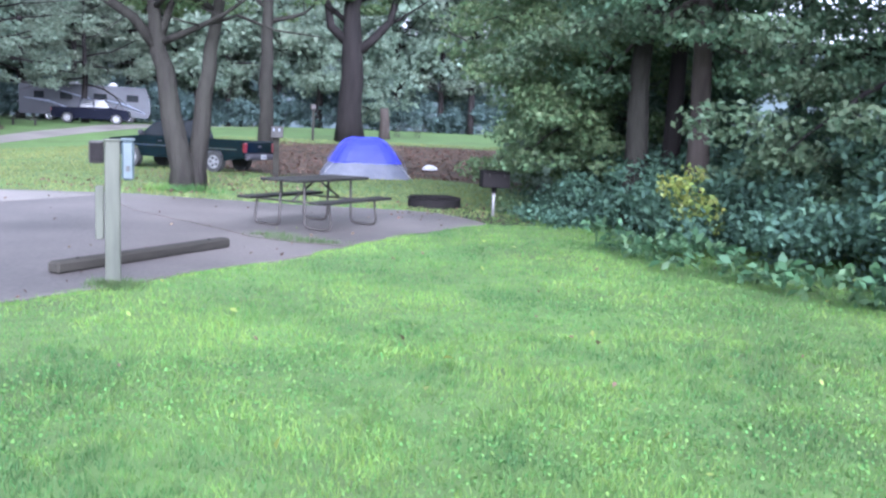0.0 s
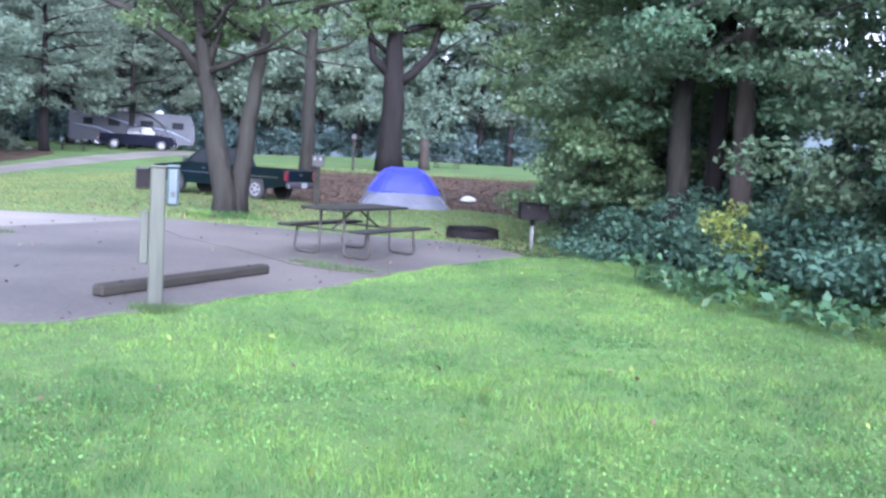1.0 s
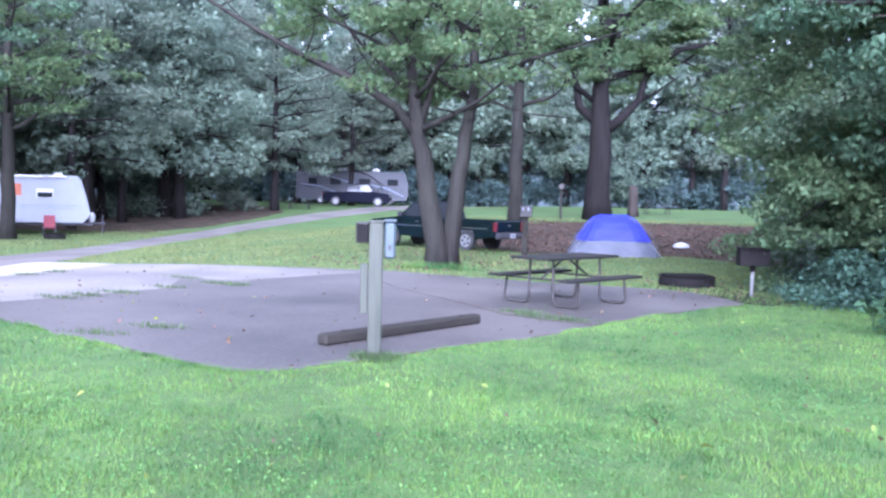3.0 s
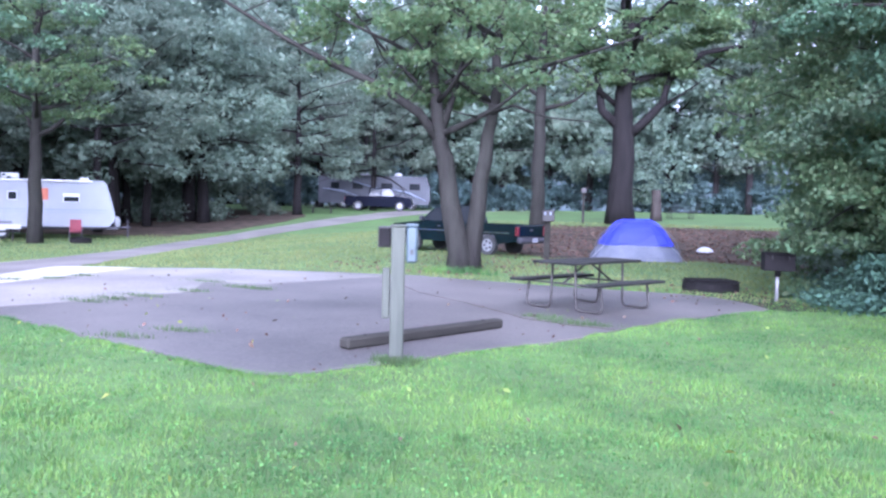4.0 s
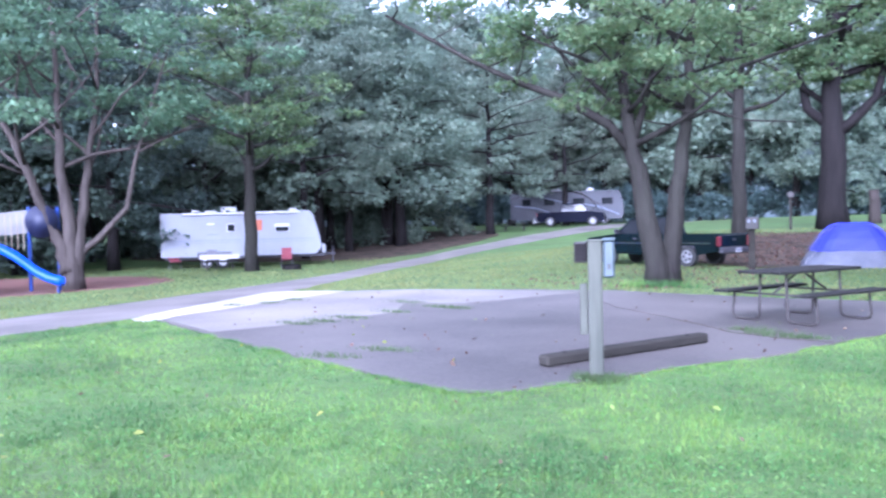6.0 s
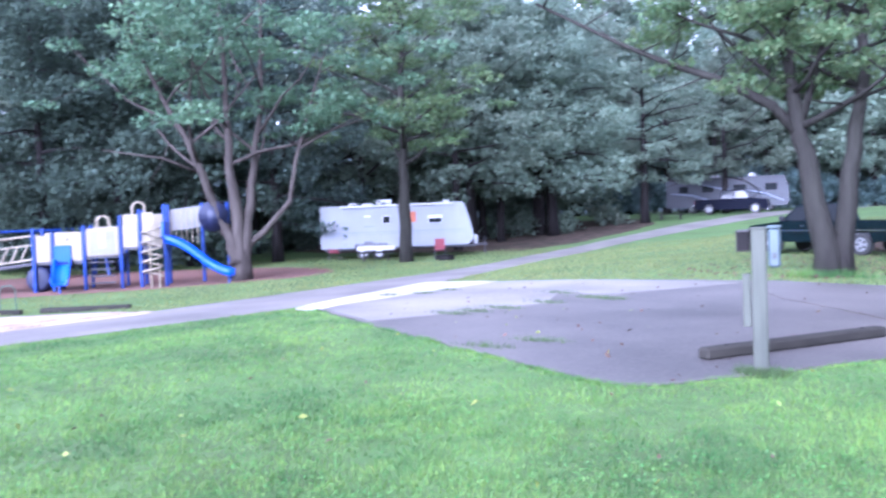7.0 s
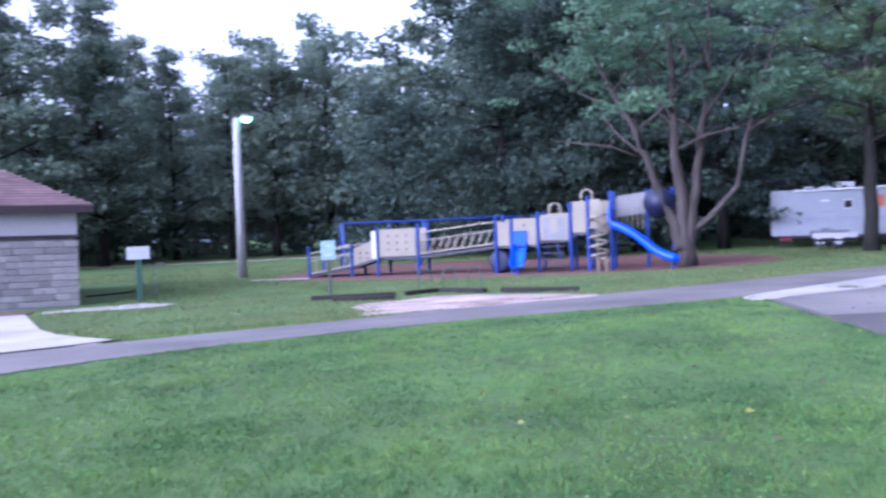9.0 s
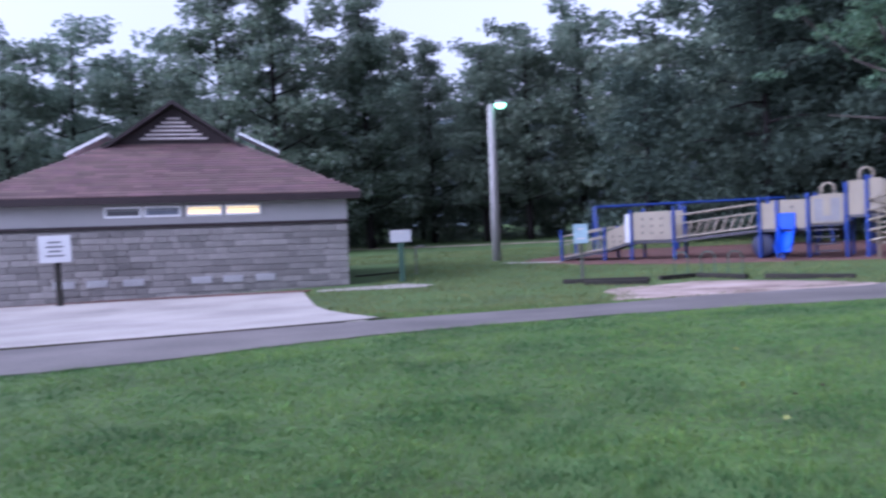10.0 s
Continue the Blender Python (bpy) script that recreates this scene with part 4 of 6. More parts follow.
# ---- the tent ----
def dome_tent(m):
    t = thing("dome_tent", m, "blue and grey dome tent pitched on the grass", "tent")
    lower, upper, seg = Buf(), Buf(), 24

    def ring(z, a, b, sq):
        out = []
        for k in range(seg):
            c, s = math.cos(2 * math.pi * k / seg), math.sin(2 * math.pi * k / seg)
            e = 2.0 / sq
            out.append((a * math.copysign(abs(c) ** e, c), b * math.copysign(abs(s) ** e, s), z))
        return out

    def skin(buf, rings):
        for i, r in enumerate(rings):
            buf.v.extend(r)
        for i in range(len(rings) - 1):
            for k in range(seg):
                buf.f.append((i * seg + k, i * seg + (k + 1) % seg, (i + 1) * seg + (k + 1) % seg, (i + 1) * seg + k))
        buf.f.append(tuple((len(rings) - 1) * seg + k for k in range(seg)))

    rn = random.Random(4)

    def creased(rings, amount):
        return [[(x + rn.gauss(0, amount), y + rn.gauss(0, amount), z + rn.gauss(0, amount * 0.6)) for x, y, z in r] for r in rings]

    skin(lower, creased([ring(0, 1.44, 1.2, 5), ring(0.14, 1.38, 1.16, 5), ring(0.36, 1.24, 1.04, 4.5), ring(0.6, 1.06, 0.9, 4)], 0.012))
    skin(upper, creased([ring(0.47, 1.18, 1.0, 4.5), ring(0.53, 1.15, 0.97, 4.5), ring(0.8, 0.98, 0.8, 4), ring(1.04, 0.8, 0.6, 3.6), ring(1.2, 0.6, 0.38, 3.2), ring(1.27, 0.42, 0.16, 3)], 0.016))
    part("tent_body", lower, M["tent_grey"], t, "grey nylon walls")
    part("rain_fly", upper, M["tent_blue"], t, "bright blue nylon rain fly")
    for s in (-1, 1):
        seam = [(s * 0.3, -0.15, 1.28), (s * 0.52, -0.4, 1.15), (s * 0.66, -0.64, 0.98), (s * 0.86, -0.84, 0.7), (s * 0.98, -0.98, 0.48)]
        part("seam", Buf().tube(seam, [0.014] * 5, 5), M["tent_blue"], t)
    for s in (-1, 1):
        line = [(s * math.cos(a) * 1.28, math.cos(a) * 1.06, 0.02 + 1.22 * math.sin(a) ** 0.9) for a in [math.pi * i / 14 for i in range(15)]]
        part("pole", Buf().tube(line, [0.012] * 15, 6), M["grey_cloth"], t)
    for k in range(4):
        a = math.pi / 4 + k * math.pi / 2
        p = (1.3 * math.cos(a) * 1.25, 1.1 * math.sin(a) * 1.25)
        part("guy_line", Buf().tube([(p[0] * 0.85, p[1] * 0.85, 0.5), (p[0] * 1.25, p[1] * 1.25, 0.02)], [0.004] * 2, 4), M["white"], t)


dome_tent(on(-1.93, 28.0, 8))


# ---- vehicles ----
def arch(cx, r, z0, n=9):
    return [(cx + r * math.cos(math.pi * k / (n - 1)), z0 + r * math.sin(math.pi * k / (n - 1))) for k in range(n)]


def pickup(m, paint, label, front, rear, nose, tail, cab0, cab1, roof, belt=1.0, sill=0.38, half=0.84, wheel=0.33, group=""):
    """A pickup along x, nose at +x: cab between cab0 and cab1, bed behind it."""
    t = thing("pickup_truck", m, label, "truck", group)
    P = M[paint]
    ra = wheel + 0.07
    lower = [(tail, sill + 0.12), (rear - ra, sill)] + list(reversed(arch(rear, ra, sill))) + [(front - ra, sill)] + list(reversed(arch(front, ra, sill))) + [(nose - 0.1, sill), (nose, sill + 0.15),
            (nose - 0.02, belt - 0.22), (nose - 0.15, belt - 0.1), (cab1 + 0.35, belt + 0.02), (cab0, belt), (tail + 0.02, belt), (tail, belt - 0.08)]
    for s in (-1, 1):
        part("body_side", Buf().prism(lower, s * half, s * (half - 0.09)), P, t)
    inner = [(cab0 - 0.04, sill + 0.05), (front - ra - 0.05, sill + 0.05), (front - ra, belt - 0.1), (front + ra, belt - 0.1), (nose - 0.08, sill + 0.25), (nose - 0.03, belt - 0.24), (nose - 0.16, belt - 0.09),
             (cab1 + 0.35, belt + 0.035), (cab0 - 0.04, belt)]
    part("cab_body", Buf().prism(inner, -half + 0.09, half - 0.09), P, t)
    bed = Buf().box(((tail + cab0) / 2, 0, sill + 0.2), (cab0 - tail, 2 * half - 0.1, 0.05))
    part("bed_floor", bed, M["deck"], t)
    gate = part("tailgate", Buf().box((tail + 0.035, 0, (sill + belt) / 2 + 0.12), (0.07, 2 * half - 0.2, belt - sill - 0.26), None, 0.02), P, t)
    part("gate_handle", Buf().box((tail - 0.006, 0, belt - 0.16), (0.02, 0.16, 0.06), None, 0.006), M["deck"], gate)
    part("rear_bumper", Buf().box((tail - 0.07, 0, sill + 0.13), (0.16, 2 * half - 0.02, 0.17), None, 0.04), M["deck"], t)
    part("number_plate", Buf().box((tail - 0.155, 0, sill + 0.14), (0.012, 0.30, 0.14), None, 0.004), M["white"], t, "plate with plain grey bars")
    part("plate_bar", Buf().box((tail - 0.163, 0, sill + 0.14), (0.004, 0.22, 0.045)), M["stripe"], t)
    part("front_bumper", Buf().box((nose + 0.01, 0, sill + 0.1), (0.16, 2 * half, 0.2), None, 0.05), M["deck"], t)
    part("grille", Buf().box((nose - 0.02, 0, belt - 0.32), (0.05, 1.0, 0.16), None, 0.01), M["deck"], t)
    g = Buf()
    w0, w1 = half - 0.05, half - 0.2
    cabv = [(cab0, belt), (cab1 + 0.4, belt), (cab1 - 0.25, roof), (cab0 + 0.12, roof)]
    g.v = [(x, -(w0 if i < 2 else w1), z) for i, (x, z) in enumerate(cabv)] + [(x, (w0 if i < 2 else w1), z) for i, (x, z) in enumerate(cabv)]
    g.f = [(0, 1, 2, 3), (7, 6, 5, 4), (0, 4, 5, 1), (1, 5, 6, 2), (2, 6, 7, 3), (3, 7, 4, 0)]
    part("cab", g, P, t)
    cm = (cab0 + cab1) / 2 + 0.05

    def side(x0, x1, x2, x3, s):
        a, b = belt + 0.05, roof - 0.09
        ya = w0 + (w1 - w0) * 0.1 + 0.008
        yb = w0 + (w1 - w0) * 0.85 + 0.008
        q = Buf()
        q.v = [(x0, s * ya, a), (x1, s * ya, a), (x2, s * yb, b), (x3, s * yb, b), (x0, s * (ya - 0.03), a), (x1, s * (ya - 0.03), a), (x2, s * (yb - 0.03), b), (x3, s * (yb - 0.03), b)]
        q.f = [(0, 1, 2, 3), (7, 6, 5, 4), (0, 4, 5, 1), (1, 5, 6, 2), (2, 6, 7, 3), (3, 7, 4, 0)]
        return q

    for s in (-1, 1):
        part("side_window", side(cm + 0.05, cab1 + 0.22, cab1 - 0.22, cm + 0.05, s), M["glass"], t)
        part("side_window", side(cab0 + 0.1, cm - 0.05, cm - 0.05, cab0 + 0.2, s), M["glass"], t)
        part("mirror", Buf().box((cab1 + 0.18, s * (half + 0.1), belt + 0.12), (0.1, 0.2, 0.16), None, 0.03), M["deck"], t)
        part("door_handle", Buf().box((cm + 0.12, s * (half + 0.006), belt - 0.12), (0.14, 0.02, 0.035), None, 0.008), M["deck"], t)
        if paint == "teal":
            part("side_strip", Buf().box(((tail + nose) / 2, s * (half + 0.004), sill + 0.36), ((nose - tail) * 0.9, 0.012, 0.03)), M["chrome"], t, "thin bright trim strip")
        part("tail_light", Buf().box((tail + 0.02, s * (half - 0.07), belt - 0.2), (0.10, 0.15, 0.30), None, 0.02), M["red_lens"], t, "red tail light")
        part("headlight", Buf().box((nose - 0.03, s * (half - 0.2), belt - 0.3), (0.08, 0.3, 0.16), None, 0.02), M["chrome"], t)
        for cx in (front, rear):
            w = part("wheel", Buf().lathe([(wheel * 0.60, -0.10 * s), (wheel * 0.94, -0.105 * s), (wheel, -0.07 * s), (wheel, 0.07 * s), (wheel * 0.94, 0.105 * s), (wheel * 0.62, 0.10 * s), (wheel * 0.60, -0.09 * s)], (cx, s * (half - 0.12), wheel), 24, "y"), M["rubber"], t, "black tyre")
            part("rim", Buf().lathe([(wheel * 0.62, -0.06), (wheel * 0.62, 0.085), (wheel * 0.52, 0.09), (wheel * 0.46, 0.04), (wheel * 0.18, 0.06), (wheel * 0.12, 0.09)] if s > 0 else
                                    [(wheel * 0.12, -0.09), (wheel * 0.18, -0.06), (wheel * 0.46, -0.04), (wheel * 0.52, -0.09), (wheel * 0.62, -0.085), (wheel * 0.62, 0.06)], (cx, s * (half - 0.12), wheel), 20, "y"), M["alloy"], w, "bright alloy rim")
            # Spoke gaps are dark discs on the rim; their depth is only colour.
            for k in range(5):
                a = 2 * math.pi * k / 5
                c = Vector((cx, s * (half - 0.045), wheel))
                d = Vector((math.cos(a), 0, math.sin(a)))
                part("rim_gap_disc", Buf().lathe([(0.045, -0.004), (0.045, 0.004)], c + d * wheel * 0.36, 10, "y"), M["rubber"], w)
    for (x0, x1, sgn) in ((cab1 + 0.36, cab1 - 0.19, 1), (cab0 + 0.02, cab0 + 0.11, -1)):
        a, b = belt + 0.06, roof - 0.07
        q = Buf()
        q.v = [(x0 + 0.02 * sgn, -w0 + 0.1, a), (x0 + 0.02 * sgn, w0 - 0.1, a), (x1 + 0.02 * sgn, w1 - 0.03, b), (x1 + 0.02 * sgn, -w1 + 0.03, b),
               (x0 - 0.02 * sgn, -w0 + 0.1, a), (x0 - 0.02 * sgn, w0 - 0.1, a), (x1 - 0.02 * sgn, w1 - 0.03, b), (x1 - 0.02 * sgn, -w1 + 0.03, b)]
        q.f = [(0, 1, 2, 3), (7, 6, 5, 4), (0, 4, 5, 1), (1, 5, 6, 2), (2, 6, 7, 3), (3, 7, 4, 0)]
        part("windscreen" if sgn > 0 else "rear_window", q, M["glass"], t)
    return t


pickup(on(-7.6, 28.1, 158), "teal", "dark green compact pickup truck parked on the grass", 1.57, -1.55, 2.55, -2.68, -0.42, 0.9, 1.56)
pickup(on(-26.9, 71.0, 14), "black_paint", "blue-black crew-cab pickup parked beside the motorhome", 1.85, -1.8, 2.85, -2.95, -0.9, 1.2, 1.95, belt=1.22, sill=0.36, half=0.98, wheel=0.4)


def travel_trailer(m):
    """Body along x, coupling end at +x, door side at -y."""
    t = thing("travel_trailer", m, "white travel trailer with grey stripes and a roof air conditioner", "trailer")
    z0, z1, h = 0.6, 2.86, 1.2
    prof = [(-3.95, z0), (3.75, z0), (3.98, 0.85), (4.06, 1.1), (3.9, 1.8), (3.68, 2.6), (3.5, z1), (-3.9, z1 - 0.04), (-3.95, z1 - 0.12)]
    body = part("body", Buf().prism(prof, -h, h), M["siding"], t)
    for i in range(14):
        z = 0.78 + i * 0.142
        part("siding_ridge", Buf().box((-0.25, -h - 0.004, z), (7.2 - (0.5 if z > 2.3 else 0), 0.03, 0.03)), M["siding"], body)
    for z, w in ((1.42, 0.05), (1.30, 0.03)):
        part("stripe", Buf().box((-0.05, -h - 0.022, z), (7.4, 0.016, w)), M["stripe"], t, "grey-blue stripe")
    part("awning", Buf().tube([(-2.9, -h - 0.06, z1 - 0.1), (3.0, -h - 0.06, z1 - 0.06)], [0.06, 0.06], 10), M["white"], t)
    w = part("window", Buf().box((2.05, -h - 0.01, 2.0), (0.75, 0.04, 0.42), None, 0.02), M["white"], t)
    part("pane", Buf().box((2.05, -h - 0.033, 1.93), (0.66, 0.012, 0.22)), M["glass"], w)
    w = part("window", Buf().box((-0.5, -h - 0.01, 2.05), (0.42, 0.04, 0.42), None, 0.02), M["white"], t)
    part("pane", Buf().box((-0.5, -h - 0.033, 2.05), (0.34, 0.012, 0.34)), M["glass"], w)
    d = part("door", Buf().box((0.78, -h - 0.012, 1.65), (0.68, 0.03, 1.9), None, 0.03), M["siding"], t)
    part("door_curtain", Buf().box((0.88, -h - 0.034, 2.15), (0.32, 0.014, 0.55), None, 0.01), M["orange"], d, "orange-red cloth in the door window")
    part("vent", Buf().box((-1.5, -h - 0.01, 2.25), (0.35, 0.03, 0.08), None, 0.01), M["white"], t)
    part("emblem", Buf().box((-1.4, -h - 0.022, 1.72), (0.6, 0.016, 0.07)), M["stripe"], t)
    for x, y, s in ((-0.6, 0, (0.8, 0.7, 0.28)), (-2.3, 0.2, (0.45, 0.45, 0.14)), (2.7, 0, (0.45, 0.45, 0.16)), (-1.5, -0.3, (0.6, 0.4, 0.1))):
        part("roof_unit", Buf().box((x, y, z1 + s[2] / 2 - 0.02), s, None, 0.06), M["white"], t)
    part("frame_rail", Buf().box((0.2, 0, z0 - 0.07), (8.0, 1.9, 0.13), None, 0.01), M["deck"], t)
    part("drawbar", Buf().tube([(3.6, 0, 0.55), (4.9, 0, 0.55)], [0.06, 0.05], 8), M["deck"], t)
    part("gas_bottle", Buf().lathe([(0.12, 0), (0.15, 0.05), (0.15, 0.35), (0.1, 0.45), (0.05, 0.5)], (4.25, 0.0, 0.58), 12), M["white"], t, smooth=True)
    part("jack", Buf().tube([(4.75, 0, 0.0), (4.75, 0, 0.95)], [0.04, 0.04], 8), M["deck"], t)
    for x in (-1.75, -0.95):
        for s in (-1, 1):
            w = part("wheel", Buf().lathe([(0.2, 0.1), (0.31, 0.1), (0.33, 0.06), (0.33, -0.06), (0.31, -0.1), (0.2, -0.1), (0.19, 0.09)], (x, s * (h - 0.12), 0.33), 20, "y"), M["rubber"], t)
            part("rim", Buf().lathe([(0.2, -0.11), (0.15, -0.09), (0.05, -0.10)], (x, s * (h - 0.12), 0.33), 16, "y"), M["white"], w)
    part("wheel_arch", Buf().box((-1.35, -h - 0.004, 0.72), (1.7, 0.02, 0.22), None, 0.02), M["deck"], t)
    return t


travel_trailer(on(-31.4, 34.4, 42.5))


def motorhome(m):
    t = thing("motorhome", m, "large dark grey motorhome with swirled side graphics", "motorhome")
    prof = [(-5.4, 0.5), (5.2, 0.5), (5.4, 0.9), (5.35, 2.2), (5.0, 3.2), (-5.3, 3.25), (-5.4, 3.1)]
    part("body", Buf().prism(prof, -1.25, 1.25), M["motorhome"], t)
    part("windscreen", Buf().box((5.3, 0, 2.0), (0.12, 2.2, 1.1), None, 0.05), M["glass"], t)
    for x, w in ((3.9, 1.0), (1.2, 1.1), (-1.6, 1.0), (-3.8, 0.8)):
        part("window", Buf().box((x, -1.26, 2.2), (w, 0.04, 0.6), None, 0.02), M["glass"], t)
    for k, (x0, z0_, x1, z1_) in enumerate([(-5, 1.9, -1.0, 1.0), (-2, 2.6, 2.2, 1.1), (1.4, 2.0, 5, 0.9)]):
        part("graphic_stripe", Buf().tube([(x0, -1.27, z0_), ((x0 + x1) / 2, -1.27, (z0_ + z1_) / 2 + 0.2), (x1, -1.27, z1_)], [0.03, 0.12, 0.04], 6), M["stripe"], t, "pale swoosh")
    part("roof_unit", Buf().box((-1, 0, 3.36), (0.9, 0.8, 0.28), None, 0.08), M["white"], t)
    part("roof_dome", Buf().lathe([(0.4, 0), (0.38, 0.15), (0.22, 0.32), (0.05, 0.36)], (2.2, 0, 3.22), 14), M["white"], t, smooth=True)
    for x in (-3.0, 3.6):
        for s in (-1, 1):
            w = part("wheel", Buf().lathe([(0.28, -0.14), (0.46, -0.14), (0.48, -0.1), (0.48, 0.1), (0.46, 0.14), (0.28, 0.14)], (x, s * 1.1, 0.48), 20, "y"), M["rubber"], t)
            part("rim", Buf().lathe([(0.28, -0.15), (0.2, -0.12), (0.06, -0.13)], (x, s * 1.1, 0.48), 16, "y"), M["chrome"], w)


motorhome(on(-30.6, 79.5, 16))


def camp_chair(m, cloth, label):
    t = thing("camp_chair", m, label, "chair", "camp chairs")
    part("seat", Buf().box((0, 0, 0.42), (0.5, 0.48, 0.03), pose(0, 0, 0, 6), 0.01), M[cloth], t)
    part("backrest", Buf().box((0, 0.27, 0.70), (0.5, 0.03, 0.55), pose(0, 0, 0, -12), 0.01), M[cloth], t)
    for s in (-1, 1):
        part("armrest", Buf().box((s * 0.29, 0.02, 0.62), (0.06, 0.45, 0.025), None, 0.008), M[cloth], t)
        part("leg", Buf().tube([(s * 0.28, -0.24, 0.0), (s * 0.24, 0.24, 0.45)], [0.012] * 2, 6), M["grey_cloth"], t)
        part("leg", Buf().tube([(s * 0.28, 0.26, 0.0), (s * 0.28, -0.2, 0.62)], [0.012] * 2, 6), M["grey_cloth"], t)


camp_chair(on(-28.3, 34.27, 40), "red_cloth", "red folding camp chair on the grass by the trailer")
camp_chair(on(-32.9, 31.2, 60), "red_cloth", "red folding camp chair on the grass by the trailer")
camp_chair(on(-30.9, 31.6, 30), "grey_cloth", "dark grey folding camp chair by the trailer")
camp_chair(on(-29.4, 32.9, 50), "grey_cloth", "dark grey folding camp chair by the trailer")
t_ = picnic_table(on(-29.9, 31.2, 42), "picnic table under a pale cloth by the trailer", 1.8, "picnic tables")
cloth = Buf().box((0, 0, 0.765), (1.86, 0.84, 0.012), None, 0.004)
for s in (-1, 1):
    cloth.box((0, s * 0.42, 0.66), (1.86, 0.012, 0.2), None, 0.003)
c_ = part("tablecloth", cloth, M["panel"])
c_.matrix_basis = t_.matrix_basis.copy()
tagged(c_, "pale cloth laid over the picnic table", "tablecloth")
fire_ring(-26.4, 32.3, 0.45, 0, "low dark fire ring on the grass")
picnic_table(on(-1.3, 60.3, 15), "grey picnic table far across the lawn", 2.2, "picnic tables")
picnic_table(on(-29.0, 63.6, 20), "grey picnic table beside the far road", 2.2, "picnic tables")


def site_post(x, y, h, r, label, box=True):
    t = thing("site_post", on(x, y, 10), label, "post", "site posts")
    part("post", Buf().box((0, 0, h / 2 - 0.03), (2 * r, 2 * r, h + 0.06), None, 0.015), M["timber"], t)
    if box:
        b = part("outlet_box", Buf().box((0.02, -r - 0.06, h - 0.12), (0.36, 0.14, 0.34), None, 0.02), M["box_dark"], t, "dark outlet box")
        for s in (-0.08, 0.08):
            part("number_bar", Buf().box((s, -r - 0.135, h - 0.05), (0.05, 0.008, 0.09)), M["stripe"], b)
    else:
        part("cap", Buf().box((0, 0, h - 0.12), (0.3, 0.2, 0.28), None, 0.02), M["box_dark"], t)


site_post(-4.35, 25.6, 1.45, 0.09, "weathered wooden site post with a dark box")
site_post(-6.2, 48.0, 1.95, 0.07, "dark post standing on the far lawn", False)
st = thing("tree_snag", on(-2.6, 54.5), "pale broken tree stump behind the oak", "stump")
part("trunk", Buf().tube([(0, 0, -0.1), (0.02, 0, 0.5), (0.0, 0, 1.2), (-0.05, 0, 1.9)], [0.42, 0.34, 0.3, 0.26], 12, 0.2), M["bark_pale"], st, smooth=True)
wb = thing("white_bag", on(0.2, 31.5), "small crumpled white bag on the leaf litter", "bag")
part("bag", Buf().lathe([(0.2, 0.0), (0.3, 0.05), (0.26, 0.13), (0.14, 0.2), (0.05, 0.22)], seg=9), M["white"], wb)


# ---- playground ----
PG = pose(-34.68, 8.0, -0.55, 0, 0, 51.6) @ Matrix.Diagonal((0.935, 1, 1, 1))


def pg_unit(name, label, category="playground"):
    return thing(name, PG.copy(), label, category)


def rail(parent, x0, z0, x1, z1, y, bars, name="rail", slant=0.0, gap=0.5):
    top, low = (0.95, 0.12)
    part("handrail", Buf().tube([(x0, y, z0 + top), (x1, y, z1 + top)], [0.03] * 2, 8), M["cream"], parent)
    part("handrail", Buf().tube([(x0, y, z0 + top - 0.32), (x1, y, z1 + top - 0.32)], [0.025] * 2, 8), M["cream"], parent)
    part("handrail", Buf().tube([(x0, y, z0 + low), (x1, y, z1 + low)], [0.035] * 2, 8), M["cream"], parent)
    for i in range(bars):
        f = (i + 0.5) / bars
        x, z = x0 + (x1 - x0) * f, z0 + (z1 - z0) * f
        part("baluster", Buf().tube([(x - slant, y, z + low), (x + slant, y, z + top - 0.32)], [0.03] * 2, 6), M["cream"], parent)


def pg_post(parent, x, y, h):
    p = part("post", Buf().tube([(x, y, -0.1), (x, y, h)], [0.07, 0.07], 10), M["pg_blue"], parent, "blue steel post", smooth=False)
    part("post_cap", Buf().lathe([(0.075, 0), (0.075, 0.05), (0.03, 0.08)], (x, y, h), 10), M["pg_blue"], p)


def deck_at(parent, x0, x1, z0, z1, w=1.4):
    b = Buf()
    b.v = [(x0, 0, z0), (x1, 0, z1), (x1, w, z1), (x0, w, z0)] + [(x0, 0, z0 - 0.1), (x1, 0, z1 - 0.1), (x1, w, z1 - 0.1), (x0, w, z0 - 0.1)]
    b.f = [(0, 1, 2, 3), (7, 6, 5, 4), (0, 4, 5, 1), (1, 5, 6, 2), (2, 6, 7, 3), (3, 7, 4, 0)]
    part("deck", b, M["deck"], parent, "dark coated deck")


def pg_panel(parent, x0, x1, z0, z1, y, holes=0, colour="cream", slope=0.0):
    b = Buf()
    b.v = [(x0, y, z0), (x1, y, z0 + slope), (x1, y, z1 + slope), (x0, y, z1), (x0, y + 0.04, z0), (x1, y + 0.04, z0 + slope), (x1, y + 0.04, z1 + slope), (x0, y + 0.04, z1)]
    b.f = [(0, 1, 2, 3), (7, 6, 5, 4), (0, 4, 5, 1), (1, 5, 6, 2), (2, 6, 7, 3), (3, 7, 4, 0)]
    p = part("panel", b, M[colour], parent)
    # Cutouts are small dark blocks on the panel; the holes' dark is colour.
    for i in range(holes):
        for j in range(3):
            cx, cz = x0 + (x1 - x0) * (i + 1) / (holes + 1), z0 + (z1 - z0) * (0.25 + 0.25 * j)
            part("cutout_block", Buf().box((cx, y - 0.004, cz), (0.06, 0.012, 0.09), None, 0.003), M["tube"], p)


